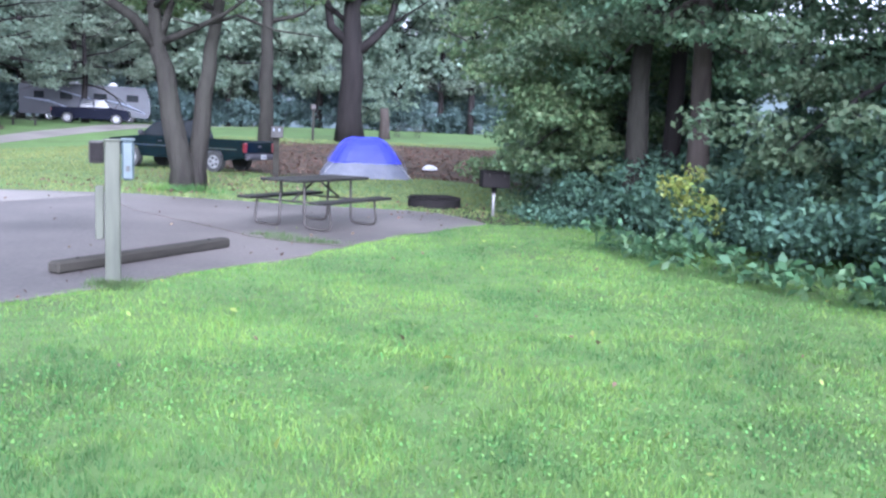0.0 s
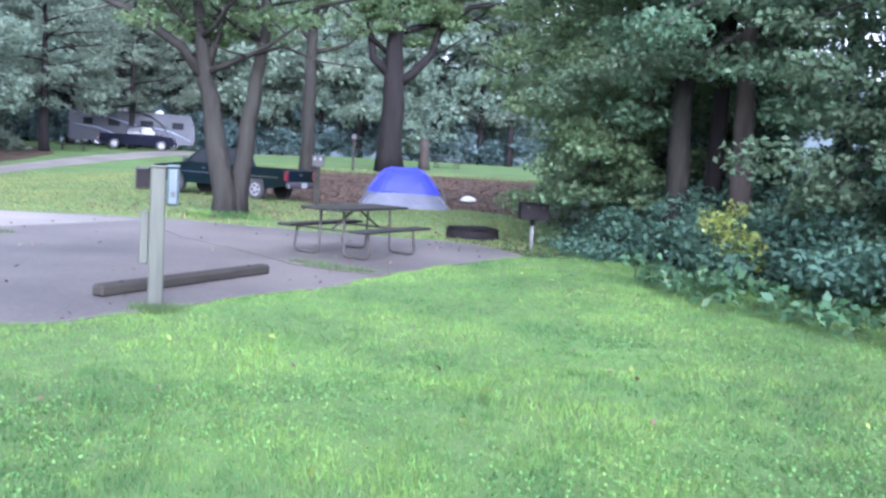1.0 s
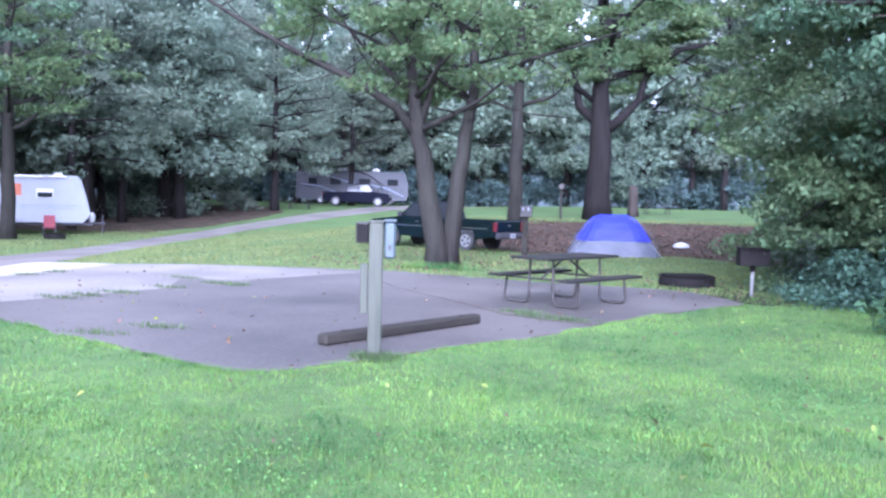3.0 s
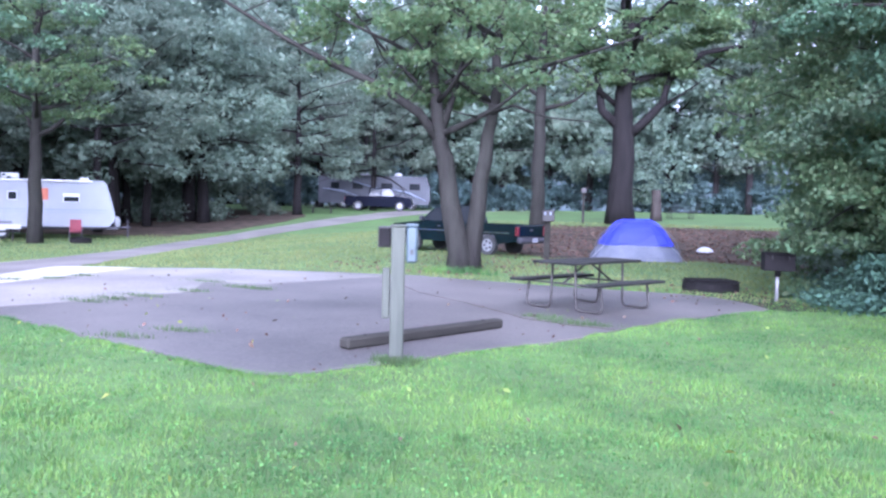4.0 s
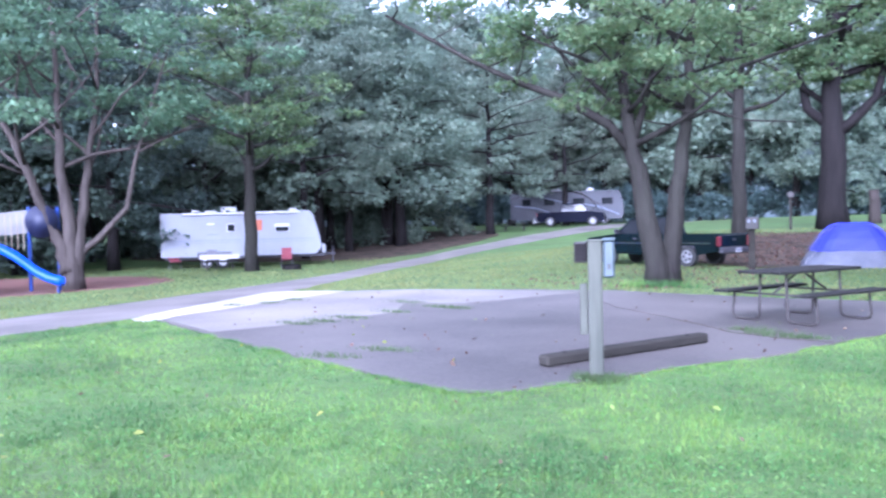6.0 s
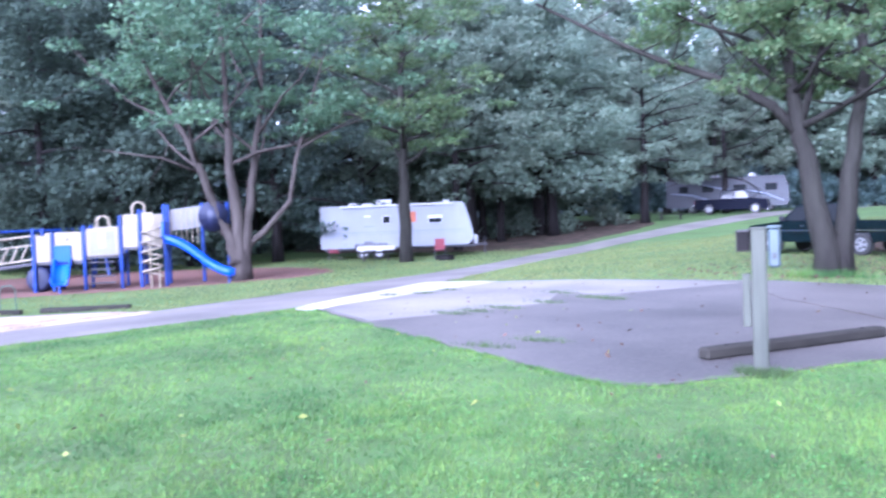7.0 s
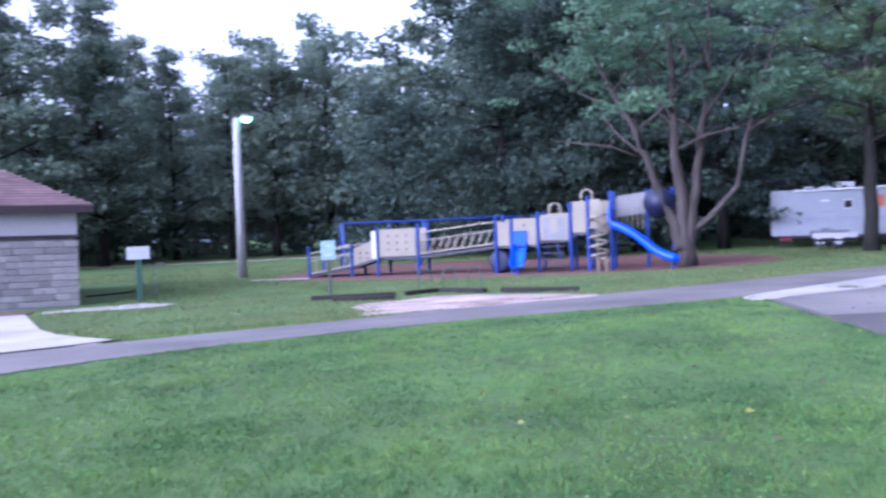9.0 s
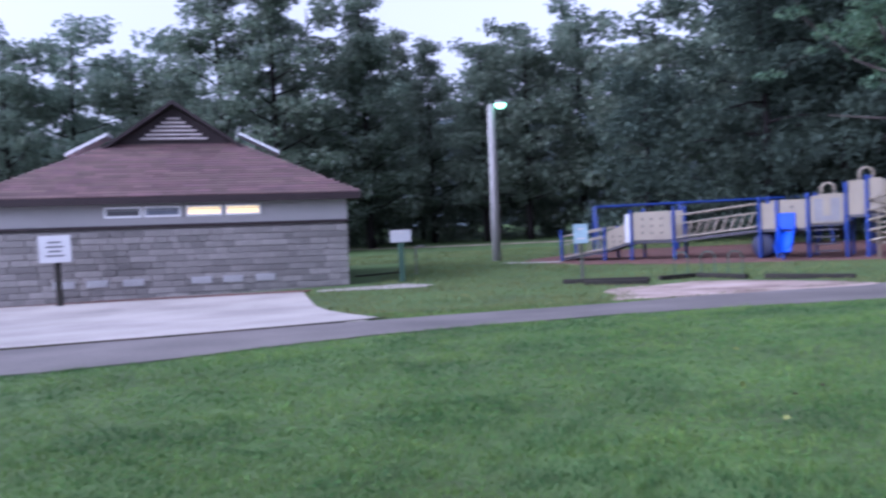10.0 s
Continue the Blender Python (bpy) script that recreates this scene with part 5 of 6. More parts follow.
def playground():
    a = pg_unit("play_ramp", "playground entry ramp with cream railings and blue posts")
    deck_at(a, 0, 2.0, 0.12, 0.42)
    rail(a, 0.08, 0.05, 1.95, 0.35, 0.0, 4)
    rail(a, 0.08, 0.05, 1.95, 0.35, 1.4, 4)
    for x, h in ((0, 1.2), (2.0, 1.25)):
        for y in (0, 1.4):
            pg_post(a, x, y, h)
    b = pg_unit("play_platform", "playground platform with cream panels")
    deck_at(b, 2.0, 3.2, 0.42, 0.75)
    deck_at(b, 3.2, 5.0, 0.75, 0.75)
    pg_panel(b, 2.1, 3.0, 0.35, 1.15, 0.02, 2, slope=0.3)
    pg_panel(b, 3.28, 4.9, 0.78, 1.85, 0.0, 3)
    pg_panel(b, 2.95, 3.15, 0.7, 1.8, -0.04, 0, "white")
    pg_panel(b, 3.28, 4.9, 0.78, 1.85, 1.4, 0)
    for x, h in ((3.2, 1.9), (5.0, 1.95)):
        for y in (0, 1.4):
            pg_post(b, x, y, h)
    c = pg_unit("play_bridge", "sloping playground bridge with cream slanted balusters")
    deck_at(c, 5.0, 8.3, 0.75, 1.05)
    rail(c, 5.08, 0.72, 8.2, 1.02, 0.0, 9, slant=0.12)
    rail(c, 5.08, 0.72, 8.2, 1.02, 1.4, 9, slant=0.12)
    d = pg_unit("play_tower", "playground tower with cream panels, blue posts and loop handles")
    deck_at(d, 8.3, 10.1, 1.05, 1.05)
    deck_at(d, 10.1, 11.4, 1.2, 1.2)
    deck_at(d, 11.4, 13.0, 1.45, 1.45)
    pg_panel(d, 8.4, 8.9, 1.05, 1.95, 0.0)
    pg_panel(d, 9.05, 10.0, 1.05, 2.05, 0.0, 1)
    pg_panel(d, 10.2, 11.3, 1.15, 2.15, 0.0)
    pg_panel(d, 10.3, 11.2, 1.25, 2.05, -0.012, 0, "pg_grey")
    pg_panel(d, 10.62, 10.88, 1.45, 2.15, -0.024, 0)
    pg_panel(d, 11.5, 12.0, 1.45, 2.6, 0.0)
    pg_panel(d, 12.15, 12.6, 1.55, 2.65, 0.0)
    pg_panel(d, 8.4, 10.0, 1.05, 2.05, 1.4)
    pg_panel(d, 10.2, 11.3, 1.2, 2.2, 1.4)
    pg_panel(d, 11.5, 12.9, 1.45, 2.6, 1.4)
    for x, h in ((8.35, 2.15), (9.0, 2.0), (10.1, 2.2), (11.4, 2.5), (12.1, 2.7), (13.0, 2.85)):
        for y in (0, 1.4):
            pg_post(d, x, y, h)
    for x, z in ((10.75, 2.1), (12.05, 2.55)):
        for y in (0.1, 0.5):
            line = [(x - 0.22, y, z)] + [(x - 0.22 * math.cos(math.pi * k / 8), y, z + 0.28 + 0.2 * math.sin(math.pi * k / 8)) for k in range(9)] + [(x + 0.22, y, z)]
            part("loop_handle", Buf().tube(line, [0.028] * len(line), 8), M["cream"], d)
    for i in range(4):
        part("step", Buf().box((10.75, -0.25, 0.25 + 0.24 * i), (0.9, 0.26, 0.04), None, 0.01), M["deck"], d)
    e = pg_unit("spiral_climber", "cream spiral climbing pole on the playground tower")
    line = [(12.55 + 0.34 * math.cos(2 * math.pi * k / 12), -0.45 + 0.34 * math.sin(2 * math.pi * k / 12), 0.4 + 1.7 * k / 60) for k in range(61)]
    part("spiral", Buf().tube(line, [0.042] * 61, 6), M["cream"], e)
    part("pole", Buf().tube([(12.5, -0.45, -0.1), (12.5, -0.45, 2.2)], [0.035] * 2, 8), M["cream"], e)
    part("pole", Buf().tube([(12.8, -0.45, -0.1), (12.8, -0.45, 0.7)], [0.035] * 2, 8), M["cream"], e)

    def slide(x0, y0, z0, dx, dy, run, w, label):
        f = pg_unit("slide", label)
        n = 14
        prof = [(0.0, 0.0), (0.06, -0.01), (0.5, -0.36), (0.82, -0.8), (0.93, -0.93), (1.0, -0.96)]
        d = Vector((dx, dy)).normalized()
        s = Vector((-d.y, d.x))
        chute = Buf()
        sect = [(-w / 2 - 0.05, 0.2), (-w / 2, 0.2), (-w / 2 + 0.04, 0.0), (w / 2 - 0.04, 0.0), (w / 2, 0.2), (w / 2 + 0.05, 0.2), (w / 2 + 0.02, -0.06), (-w / 2 - 0.02, -0.06)]
        for i in range(n + 1):
            u = i / n
            z = z0 * (1 - u) + 0.32 * u + 0.10 * math.sin(u * 2 * math.pi) * (0.9 if u < 0.5 else 1.1)
            p = Vector((x0, y0)) + d * run * u
            chute.v += [(p.x + s.x * a, p.y + s.y * a, z + b) for a, b in sect]
        k = len(sect)
        chute.f = [(i * k + j, i * k + (j + 1) % k, (i + 1) * k + (j + 1) % k, (i + 1) * k + j) for i in range(n) for j in range(k)]
        chute.f += [tuple(range(k)), tuple(n * k + j for j in reversed(range(k)))]
        part("chute", chute, M["slide_blue"], f, smooth=True)
        part("hood", Buf().box((x0, y0, z0 + 0.35), (0.12, w + 0.1, 0.6), pose(0, 0, 0, 0, 0, math.degrees(math.atan2(dy, dx))), 0.03), M["slide_blue"], f)
        p = Vector((x0, y0)) + d * run * 0.93
        part("foot", Buf().tube([(p.x, p.y, -0.1), (p.x, p.y, 0.3)], [0.05] * 2, 8), M["pg_blue"], f)

    slide(13.0, 0.1, 1.65, 1.0, -0.15, 2.5, 0.6, "bright blue plastic slide beside the tree")
    h = pg_unit("crawl_barrel", "dark blue plastic crawl barrel under the platform")
    part("barrel", Buf().lathe([(0.30, 0), (0.44, 0.04), (0.46, 0.3), (0.44, 0.6), (0.46, 0.9), (0.44, 1.16), (0.30, 1.2)], (8.45, 0.05, 0.46), 18, "y"), M["pg_dark"], h, smooth=True)
    slide(9.35, 0.0, 0.95, 0.05, -1.0, 1.1, 0.5, "short blue plastic slide")
    g = pg_unit("tube_tunnel", "blue playground crawl panel with pale bars")
    pg_panel(g, 13.1, 14.3, 1.95, 2.75, 1.5, 0, "pg_grey", 0.12)
    hood = [(0.52 + 0.06 * (k % 3 == 0), 1.6 * k / 9) for k in range(10)]
    part("tunnel", Buf().lathe(hood, (14.75, 1.2, 2.45), 18, "y"), M["pg_dark"], g, "dark blue ribbed plastic tunnel", smooth=True)
    pg_post(g, 14.3, 1.5, 2.9)
    pg_post(g, 15.3, 1.5, 2.9)
    for i in range(6):
        part("bar", Buf().tube([(13.15 + 0.2 * i, 0.9, 1.5), (13.15 + 0.2 * i, 0.9, 2.7)], [0.022] * 2, 6), M["cream"], g)


playground()


def swing_frame():
    t = thing("swing_frame", pose(-38.6, 10.5, -0.55, 0, 0, 85), "blue steel swing frame behind the play structure", "swing")
    part("beam", Buf().tube([(0, 0, 2.14), (10.5, 0, 2.14)], [0.06, 0.06], 10), M["pg_blue"], t)
    for x in (0, 3.9, 10.5):
        for s in (-1, 1):
            part("leg", Buf().tube([(x, 0, 2.14), (x, s * 0.35, 1.4), (x, s * 0.75, -0.1)], [0.075] * 3, 10), M["pg_blue"], t)
    for x in (5.2, 6.4, 8.0, 9.2):
        s = part("swing", Buf().box((x, 0, 0.5), (0.45, 0.18, 0.03), None, 0.01), M["rubber"], t)
        for k in (-0.22, 0.22):
            part("chain", Buf().tube([(x + k, 0, 0.5), (x + k * 0.9, 0, 2.14)], [0.008] * 2, 5), M["galv"], s)


swing_frame()


def timber_at(p, q, label, h=0.14):
    a, b = Vector(p), Vector(q)
    c, d = (a + b) / 2, b - a
    t = thing("edging_timber", on(c.x, c.y, math.degrees(math.atan2(d.y, d.x))), label, "timber", "edging timbers")
    part("beam", Buf().box((0, 0, h / 2 - 0.01), (d.length, 0.16, h), None, 0.02), M["timber"], t)


for p, q in (((-23.45, 6.0), (-22.75, 7.6)), ((-24.3, 5.6), (-23.55, 7.9)), ((-24.0, 9.4), (-22.5, 10.25)), ((-23.6, 8.2), (-23.9, 9.3)), ((-22.2, 10.6), (-20.6, 12.2))):
    timber_at(p, q, "old landscape timber edging the gravel")


def rack(x, y, turn):
    t = thing("bike_rack", on(x, y, turn), "low grey tubular rack beside the gravel patch", "rack")
    for i in range(3):
        u = i * 0.75
        line = [(u, 0, -0.05), (u, 0, 0.6), (u + 0.08, 0, 0.72), (u + 0.3, 0, 0.72), (u + 0.38, 0, 0.6), (u + 0.38, 0, -0.05)]
        part("hoop", Buf().tube(line, [0.017] * 6, 8), M["green_metal"], t)


rack(-24.3, 8.9, 55)


def post_sign(x, y, turn, w, h, top, board, label, post="wood_grey", bars=3, post_r=0.05):
    t = thing("post_sign", on(x, y, turn), label, "sign", "signs on posts")
    part("post", Buf().box((0, 0.04, top / 2 - 0.1), (2 * post_r, 2 * post_r, top + 0.1), None, 0.01), M[post], t)
    b = part("board", Buf().box((0, -post_r + 0.02, top - h / 2), (w, 0.03, h), None, 0.008), M[board], t)
    for i in range(bars):
        part("text_bar", Buf().box((0, -post_r + 0.002, top - h * (0.25 + 0.5 * i / max(1, bars - 1))), (w * (0.55 if i % 2 else 0.4), 0.008, h * 0.07)), M["louvre" if bars < 4 else "ink"], b)
    return t


post_sign(-24.6, 6.25, -76 + 180 - 30, 0.42, 0.56, 1.68, "sign_blue", "pale blue notice board on a wooden post", bars=2)
post_sign(-28.6, 1.2, 90, 0.68, 0.4, 1.72, "white", "white sign on a green post beside the water tap", "green_metal", 1, 0.09)
post_sign(-26.6, -9.1, 84, 0.98, 0.8, 2.12, "white", "large white notice board in front of the toilet block", "timber", 4, 0.07)
tap = thing("water_tap", on(-31.6, 1.85, 90), "grey standing water tap beside the sign", "tap")
part("pipe", Buf().tube([(0, 0, -0.1), (0, 0, 0.95), (0.05, 0, 1.05), (0.3, 0, 1.05), (0.34, 0, 0.98)], [0.03] * 5, 8), M["galv"], tap)
part("handle", Buf().tube([(0, 0, 1.05), (-0.25, 0, 1.2)], [0.02, 0.015], 6), M["rust"], tap)


def light_pole(x, y, h):
    t = thing("street_lamp", on(x, y, 0), "tall grey wooden pole with a glowing lamp", "lamp")
    part("pole", Buf().tube([(0, 0, -0.2), (0, 0.02, h * 0.5), (-0.02, 0.05, h)], [0.21, 0.175, 0.15], 14), M["pole"], t, smooth=True)
    part("arm", Buf().tube([(0, -0.15, h - 0.15), (0.1, 0.25, h - 0.02), (0.15, 0.45, h + 0.02)], [0.03] * 3, 8), M["galv"], t)
    part("ballast_box", Buf().box((0, -0.35, h + 0.02), (0.14, 0.2, 0.12), None, 0.02), M["galv"], t)
    l = part("lamp_head", Buf().lathe([(0.12, 0.14), (0.2, 0.08), (0.27, 0.0), (0.27, -0.02)], (0.15, 0.45, h - 0.0), 14), M["galv"], t)
    part("lens", Buf().lathe([(0.24, -0.02), (0.2, -0.14), (0.08, -0.22)], (0.15, 0.45, h), 14), M["lamp_glow"], l, "glowing greenish-white lens", smooth=True)


light_pole(-37.8, 5.8, 6.88)
sheet("far_path", [(-62, -1.5), (-58, 4.3), (-56.3, 9.5), (-55.5, 14), (-54.5, 20), (-55.6, 20.5), (-56.7, 14), (-57.6, 9.5), (-59.3, 4.2), (-63, -1.8)], 0.014, M["sand"], "pale gravel path at the far edge of the lawn", "path")
sheet("side_walk", [(-27.2, -1.5), (-26.5, -1.5), (-26.0, 1.6), (-26.6, 2.1), (-27.6, 1.2)], 0.016, M["concrete"], "narrow concrete walk round the toilet block", "pavement")
sheet("play_walk", [(-35.4, 5.6), (-34.0, 7.7), (-34.5, 8.0), (-36.0, 5.9)], 0.016, M["concrete"], "short concrete walk to the play ramp", "pavement")


sheet("dirt_strip", [(-27.95, -12.2), (-27.35, -12.2), (-27.0, -7.9), (-26.75, -4.4), (-26.55, -1.9), (-27.2, -1.7), (-27.35, -4.4), (-27.6, -7.9)], 0.034, M["mulch"], "bare reddish dirt along the foot of the wall", "ground")


sheet("apron_joint", [(-13.0, -8.4), (-13.9, -5.7), (-14.5, -3.25), (-15.55, -0.5), (-16.1, 0.3), (-16.3, 0.3), (-15.76, -0.5), (-14.72, -3.25), (-14.12, -5.7), (-13.2, -8.4)], 0.034, M["litter"], "dark soil-filled joint between the apron and the road", "pavement")
timber_at((-32.3, -0.4), (-33.2, 1.3), "old landscape timber lying in the grass behind the sign", 0.07)


# ---- toilet block ----
def toilet_block():
    """Front wall along x towards the viewer at y = 0; local x runs to the viewer's right, depth along +y."""
    W, D, H = 11.3, 9.0, 2.95
    t = thing("toilet_block", pose(-27.95, -6.15, -0.43, 0, 0, 97) @ pose(0, 0, 0, 0, 1.2, 0), "stone-faced toilet block with a hipped red-brown roof", "building")
    x0, x1 = -W / 2, W / 2
    core = Buf()
    core.box((0, 0.16, H / 2 - 0.1), (W - 0.1, 0.2, H + 0.2))
    part("front_wall", core, M["mortar"], t)
    for s in (-1, 1):
        part("side_wall", Buf().box((s * (W / 2 - 0.15), D / 2 + 0.13, H / 2 - 0.1), (0.2, D - 0.25, H + 0.2)), M["mortar"], t)
    part("back_wall", Buf().box((0, D - 0.1, H / 2 - 0.1), (W, 0.2, H + 0.2)), M["mortar"], t)
    part("upper_panel", Buf().box((0, 0.035, 2.51), (W - 0.02, 0.07, 0.70), None, 0.01), M["panel"], t, "pale panel band below the eaves")
    part("trim_band", Buf().box((0, 0.0, 2.13), (W + 0.06, 0.12, 0.09), None, 0.01), M["trim"], t, "dark red-brown trim band")
    for i, x in enumerate((-1.33, -0.15, 1.12, 2.31)):
        w = part("window", Buf().box((x, -0.012, 2.58), (1.12, 0.06, 0.36), None, 0.012), M["roof_light"], t)
        part("pane", Buf().box((x, -0.046, 2.58), (0.98, 0.014, 0.21)), M["window_glow" if i >= 2 else "ink" if i == 0 else "stripe"], w, "pane lit warm yellow from inside" if i >= 2 else "")
        part("sash_bar", Buf().box((x, -0.056, 2.63), (0.98, 0.014, 0.02)), M["panel"], w)
    for x in (-3.13, -2.16, -1.1, 0.96, 1.93, 2.95):
        v = part("low_vent", Buf().box((x, -0.03, 0.38), (0.62, 0.06, 0.22), None, 0.015), M["white"], t, "white louvred vent")
        for k in range(3):
            part("vent_slat", Buf().box((x, -0.063, 0.32 + 0.06 * k), (0.54, 0.012, 0.02)), M["panel"], v)
    e = 0.42
    part("fascia", Buf().box((0, -e + 0.03, H - 0.01), (W + 2 * e, 0.06, 0.22), None, 0.01), M["trim"], t)
    for s in (-1, 1):
        part("fascia", Buf().box((s * (W / 2 + e - 0.03), D / 2, H - 0.01), (0.06, D + 2 * e - 0.12, 0.22), None, 0.01), M["trim"], t)
    part("soffit", Buf().box((0, D / 2, H - 0.09), (W + 2 * e - 0.14, D + 2 * e - 0.14, 0.04)), M["trim"], t)
    # hipped roof up to the gablets, then a ridge running back
    ze, pitch, s = H + 0.1, 0.50, 4.0
    zg = ze + s * pitch
    hw = W / 2 + e - s
    zr = zg + hw * 0.66 + 0.1
    ex, fy, by = W / 2 + e, -e, D + e
    gy0, gy1 = fy + s, by - s + 2.2
    roof = Buf()
    roof.v = [(-ex, fy, ze), (ex, fy, ze), (ex, by, ze), (-ex, by, ze), (-hw, gy0, zg), (hw, gy0, zg), (hw, gy1, zg), (-hw, gy1, zg)]
    roof.f = [(0, 1, 5, 4), (1, 2, 6, 5), (2, 3, 7, 6), (3, 0, 4, 7), (4, 5, 6, 7), (0, 3, 2, 1)]
    rf = part("roof", roof, M["shingle"], t, "red-brown shingled hip roof")
    gw, go = hw + 0.3, 0.45
    gab = Buf()
    zb = zg - 0.16
    gab.v = [(-gw, gy0 - go, zb), (0, gy0 - go, zr), (gw, gy0 - go, zb), (-gw, gy1, zb), (0, gy1, zr), (gw, gy1, zb),
             (-gw, gy0 - go, zb - 0.12), (0, gy0 - go, zr - 0.14), (gw, gy0 - go, zb - 0.12), (-gw, gy1, zb - 0.12), (0, gy1, zr - 0.14), (gw, gy1, zb - 0.12)]
    gab.f = [(0, 1, 4, 3), (1, 2, 5, 4), (6, 9, 10, 7), (7, 10, 11, 8), (0, 6, 7, 1), (1, 7, 8, 2), (3, 4, 10, 9), (4, 5, 11, 10), (0, 3, 9, 6), (2, 8, 11, 5)]
    part("gablet_roof", gab, M["trim"], t, "dark gable roof on top")
    part("gablet_wall", Buf().prism([(-hw + 0.05, zg - 0.05), (hw - 0.05, zg - 0.05), (0, zr - 0.2)], gy0 - 0.1, gy0 + 0.05), M["trim"], t)
    n = 6
    for i in range(n):
        z = zg + 0.14 + i * 0.14
        ww = (hw - 0.75) * (1 - (z - zg) / (zr - zg - 0.45)) * 2
        if ww > 0.2:
            part("louvre_slat", Buf().box((0, gy0 - 0.14, z), (ww, 0.05, 0.10), pose(0, 0, 0, -35), 0.006), M["louvre"], t, "pale louvre slat")
    for sg in (-1, 1):
        b = Buf()
        xa, xb = sg * (hw + 0.15), sg * (hw + 1.55)
        za, zc = zg - 0.15 * pitch + 0.06, zg - 1.55 * pitch + 0.06
        b.v = [(xa, gy0 + 0.4, za), (xb, gy0 + 0.4, zc), (xb, gy0 + 1.6, zc), (xa, gy0 + 1.6, za), (xa, gy0 + 0.4, za - 0.1), (xb, gy0 + 0.4, zc - 0.1), (xb, gy0 + 1.6, zc - 0.1), (xa, gy0 + 1.6, za - 0.1)]
        b.v = [(x, y - 0.6, z + 0.38) for x, y, z in b.v]
        b.f = [(0, 1, 2, 3), (7, 6, 5, 4), (0, 4, 5, 1), (1, 5, 6, 2), (2, 6, 7, 3), (3, 7, 4, 0)]
        part("skylight", b, M["roof_light"], t, "white plastic roof light")
    # shingle courses on the front slope
    rows = 22
    bm_s = Buf()
    for i in range(rows):
        f = (i + 0.15) / rows
        wrow = 2 * (ex - s * f)
        y, z = fy + s * f, ze + s * pitch * f
        off = 0.3 if i % 2 else 0.0
        k = 0
        xx = -wrow / 2 + 0.02
        rnd = random.Random(i)
        while xx < wrow / 2 - 0.1:
            w = min(rnd.uniform(0.5, 1.1), wrow / 2 - 0.02 - xx)
            bm_s.box((xx + w / 2, y + s / rows * 0.45, z + s / rows * 0.45 * pitch + 0.012), (w - 0.01, s / rows * 1.15, 0.016), pose(0, 0, 0, math.degrees(math.atan(pitch)) - 3))
            xx += w
    sh = part("shingles", bm_s, M["shingle"], rf)
    tagged(sh, kind="stuff")
    # split blocks of the front wall, course by course
    meshes = []
    for i, w in enumerate((0.6, 0.4, 0.85, 0.3)):
        meshes.append((w, Buf().box((0, 0, 0), (w - 0.012, 0.12, 0.19), None, 0.015).mesh("block", M["stone"])))
    rnd = random.Random(9)
    for j in range(-2, 10):
        xx = x0
        z = 0.105 + j * 0.2
        while xx < x1 - 0.05:
            w, me = rnd.choice(meshes)
            if xx + w > x1 - 0.2:
                w = x1 - xx
                me = Buf().box((0, 0, 0), (w - 0.012, 0.12, 0.19), None, 0.015).mesh("block", M["stone"])
            ob = part("block", me, None, t)
            ob.location = (xx + w / 2, 0.02 + rnd.uniform(-0.012, 0.012), z)
            xx += w


toilet_block()


# ---- grass, weeds and fallen leaves ----
def inside(poly, x, y):
    p = np.asarray(poly)
    q = np.roll(p, -1, 0)
    hit = np.zeros(len(x), bool)
    for (ax, ay), (bx, by) in zip(p, q):
        if ay != by:
            hit ^= ((ay > y) != (by > y)) & (x < (bx - ax) * (y - ay) / (by - ay) + ax)
    return hit


PAD = smooth_line(PAD_NEAR, 5) + smooth_line(PAD_FAR, 5)
ROAD = smooth_line(ROAD_NEAR, 5) + smooth_line(ROAD_FAR, 5)


def blades(name, x, y, h, w, rng, material, label):
    n = len(x)
    z = np.array([land(a, b) for a, b in zip(x, y)])
    a, l = rng.uniform(0, 2 * np.pi, n), rng.uniform(0, 2 * np.pi, n)
    bend = rng.uniform(0.1, 0.9, n) * h
    v = np.empty((n, 3, 3))
    v[:, 0] = np.stack([x - np.cos(a) * w, y - np.sin(a) * w, z - 0.005], 1)
    v[:, 1] = np.stack([x + np.cos(a) * w, y + np.sin(a) * w, z - 0.005], 1)
    v[:, 2] = np.stack([x + np.cos(l) * bend, y + np.sin(l) * bend, z + h], 1)
    me = bpy.data.meshes.new(name)
    me.vertices.add(3 * n)
    me.vertices.foreach_set("co", v.ravel())
    me.loops.add(3 * n)
    me.loops.foreach_set("vertex_index", np.arange(3 * n, dtype=np.int32))
    me.polygons.add(n)
    me.polygons.foreach_set("loop_start", np.arange(0, 3 * n, 3, dtype=np.int32))
    me.update(calc_edges=True)
    me.materials.append(material)
    return tagged(new(name, me), label, "grass", kind="stuff")


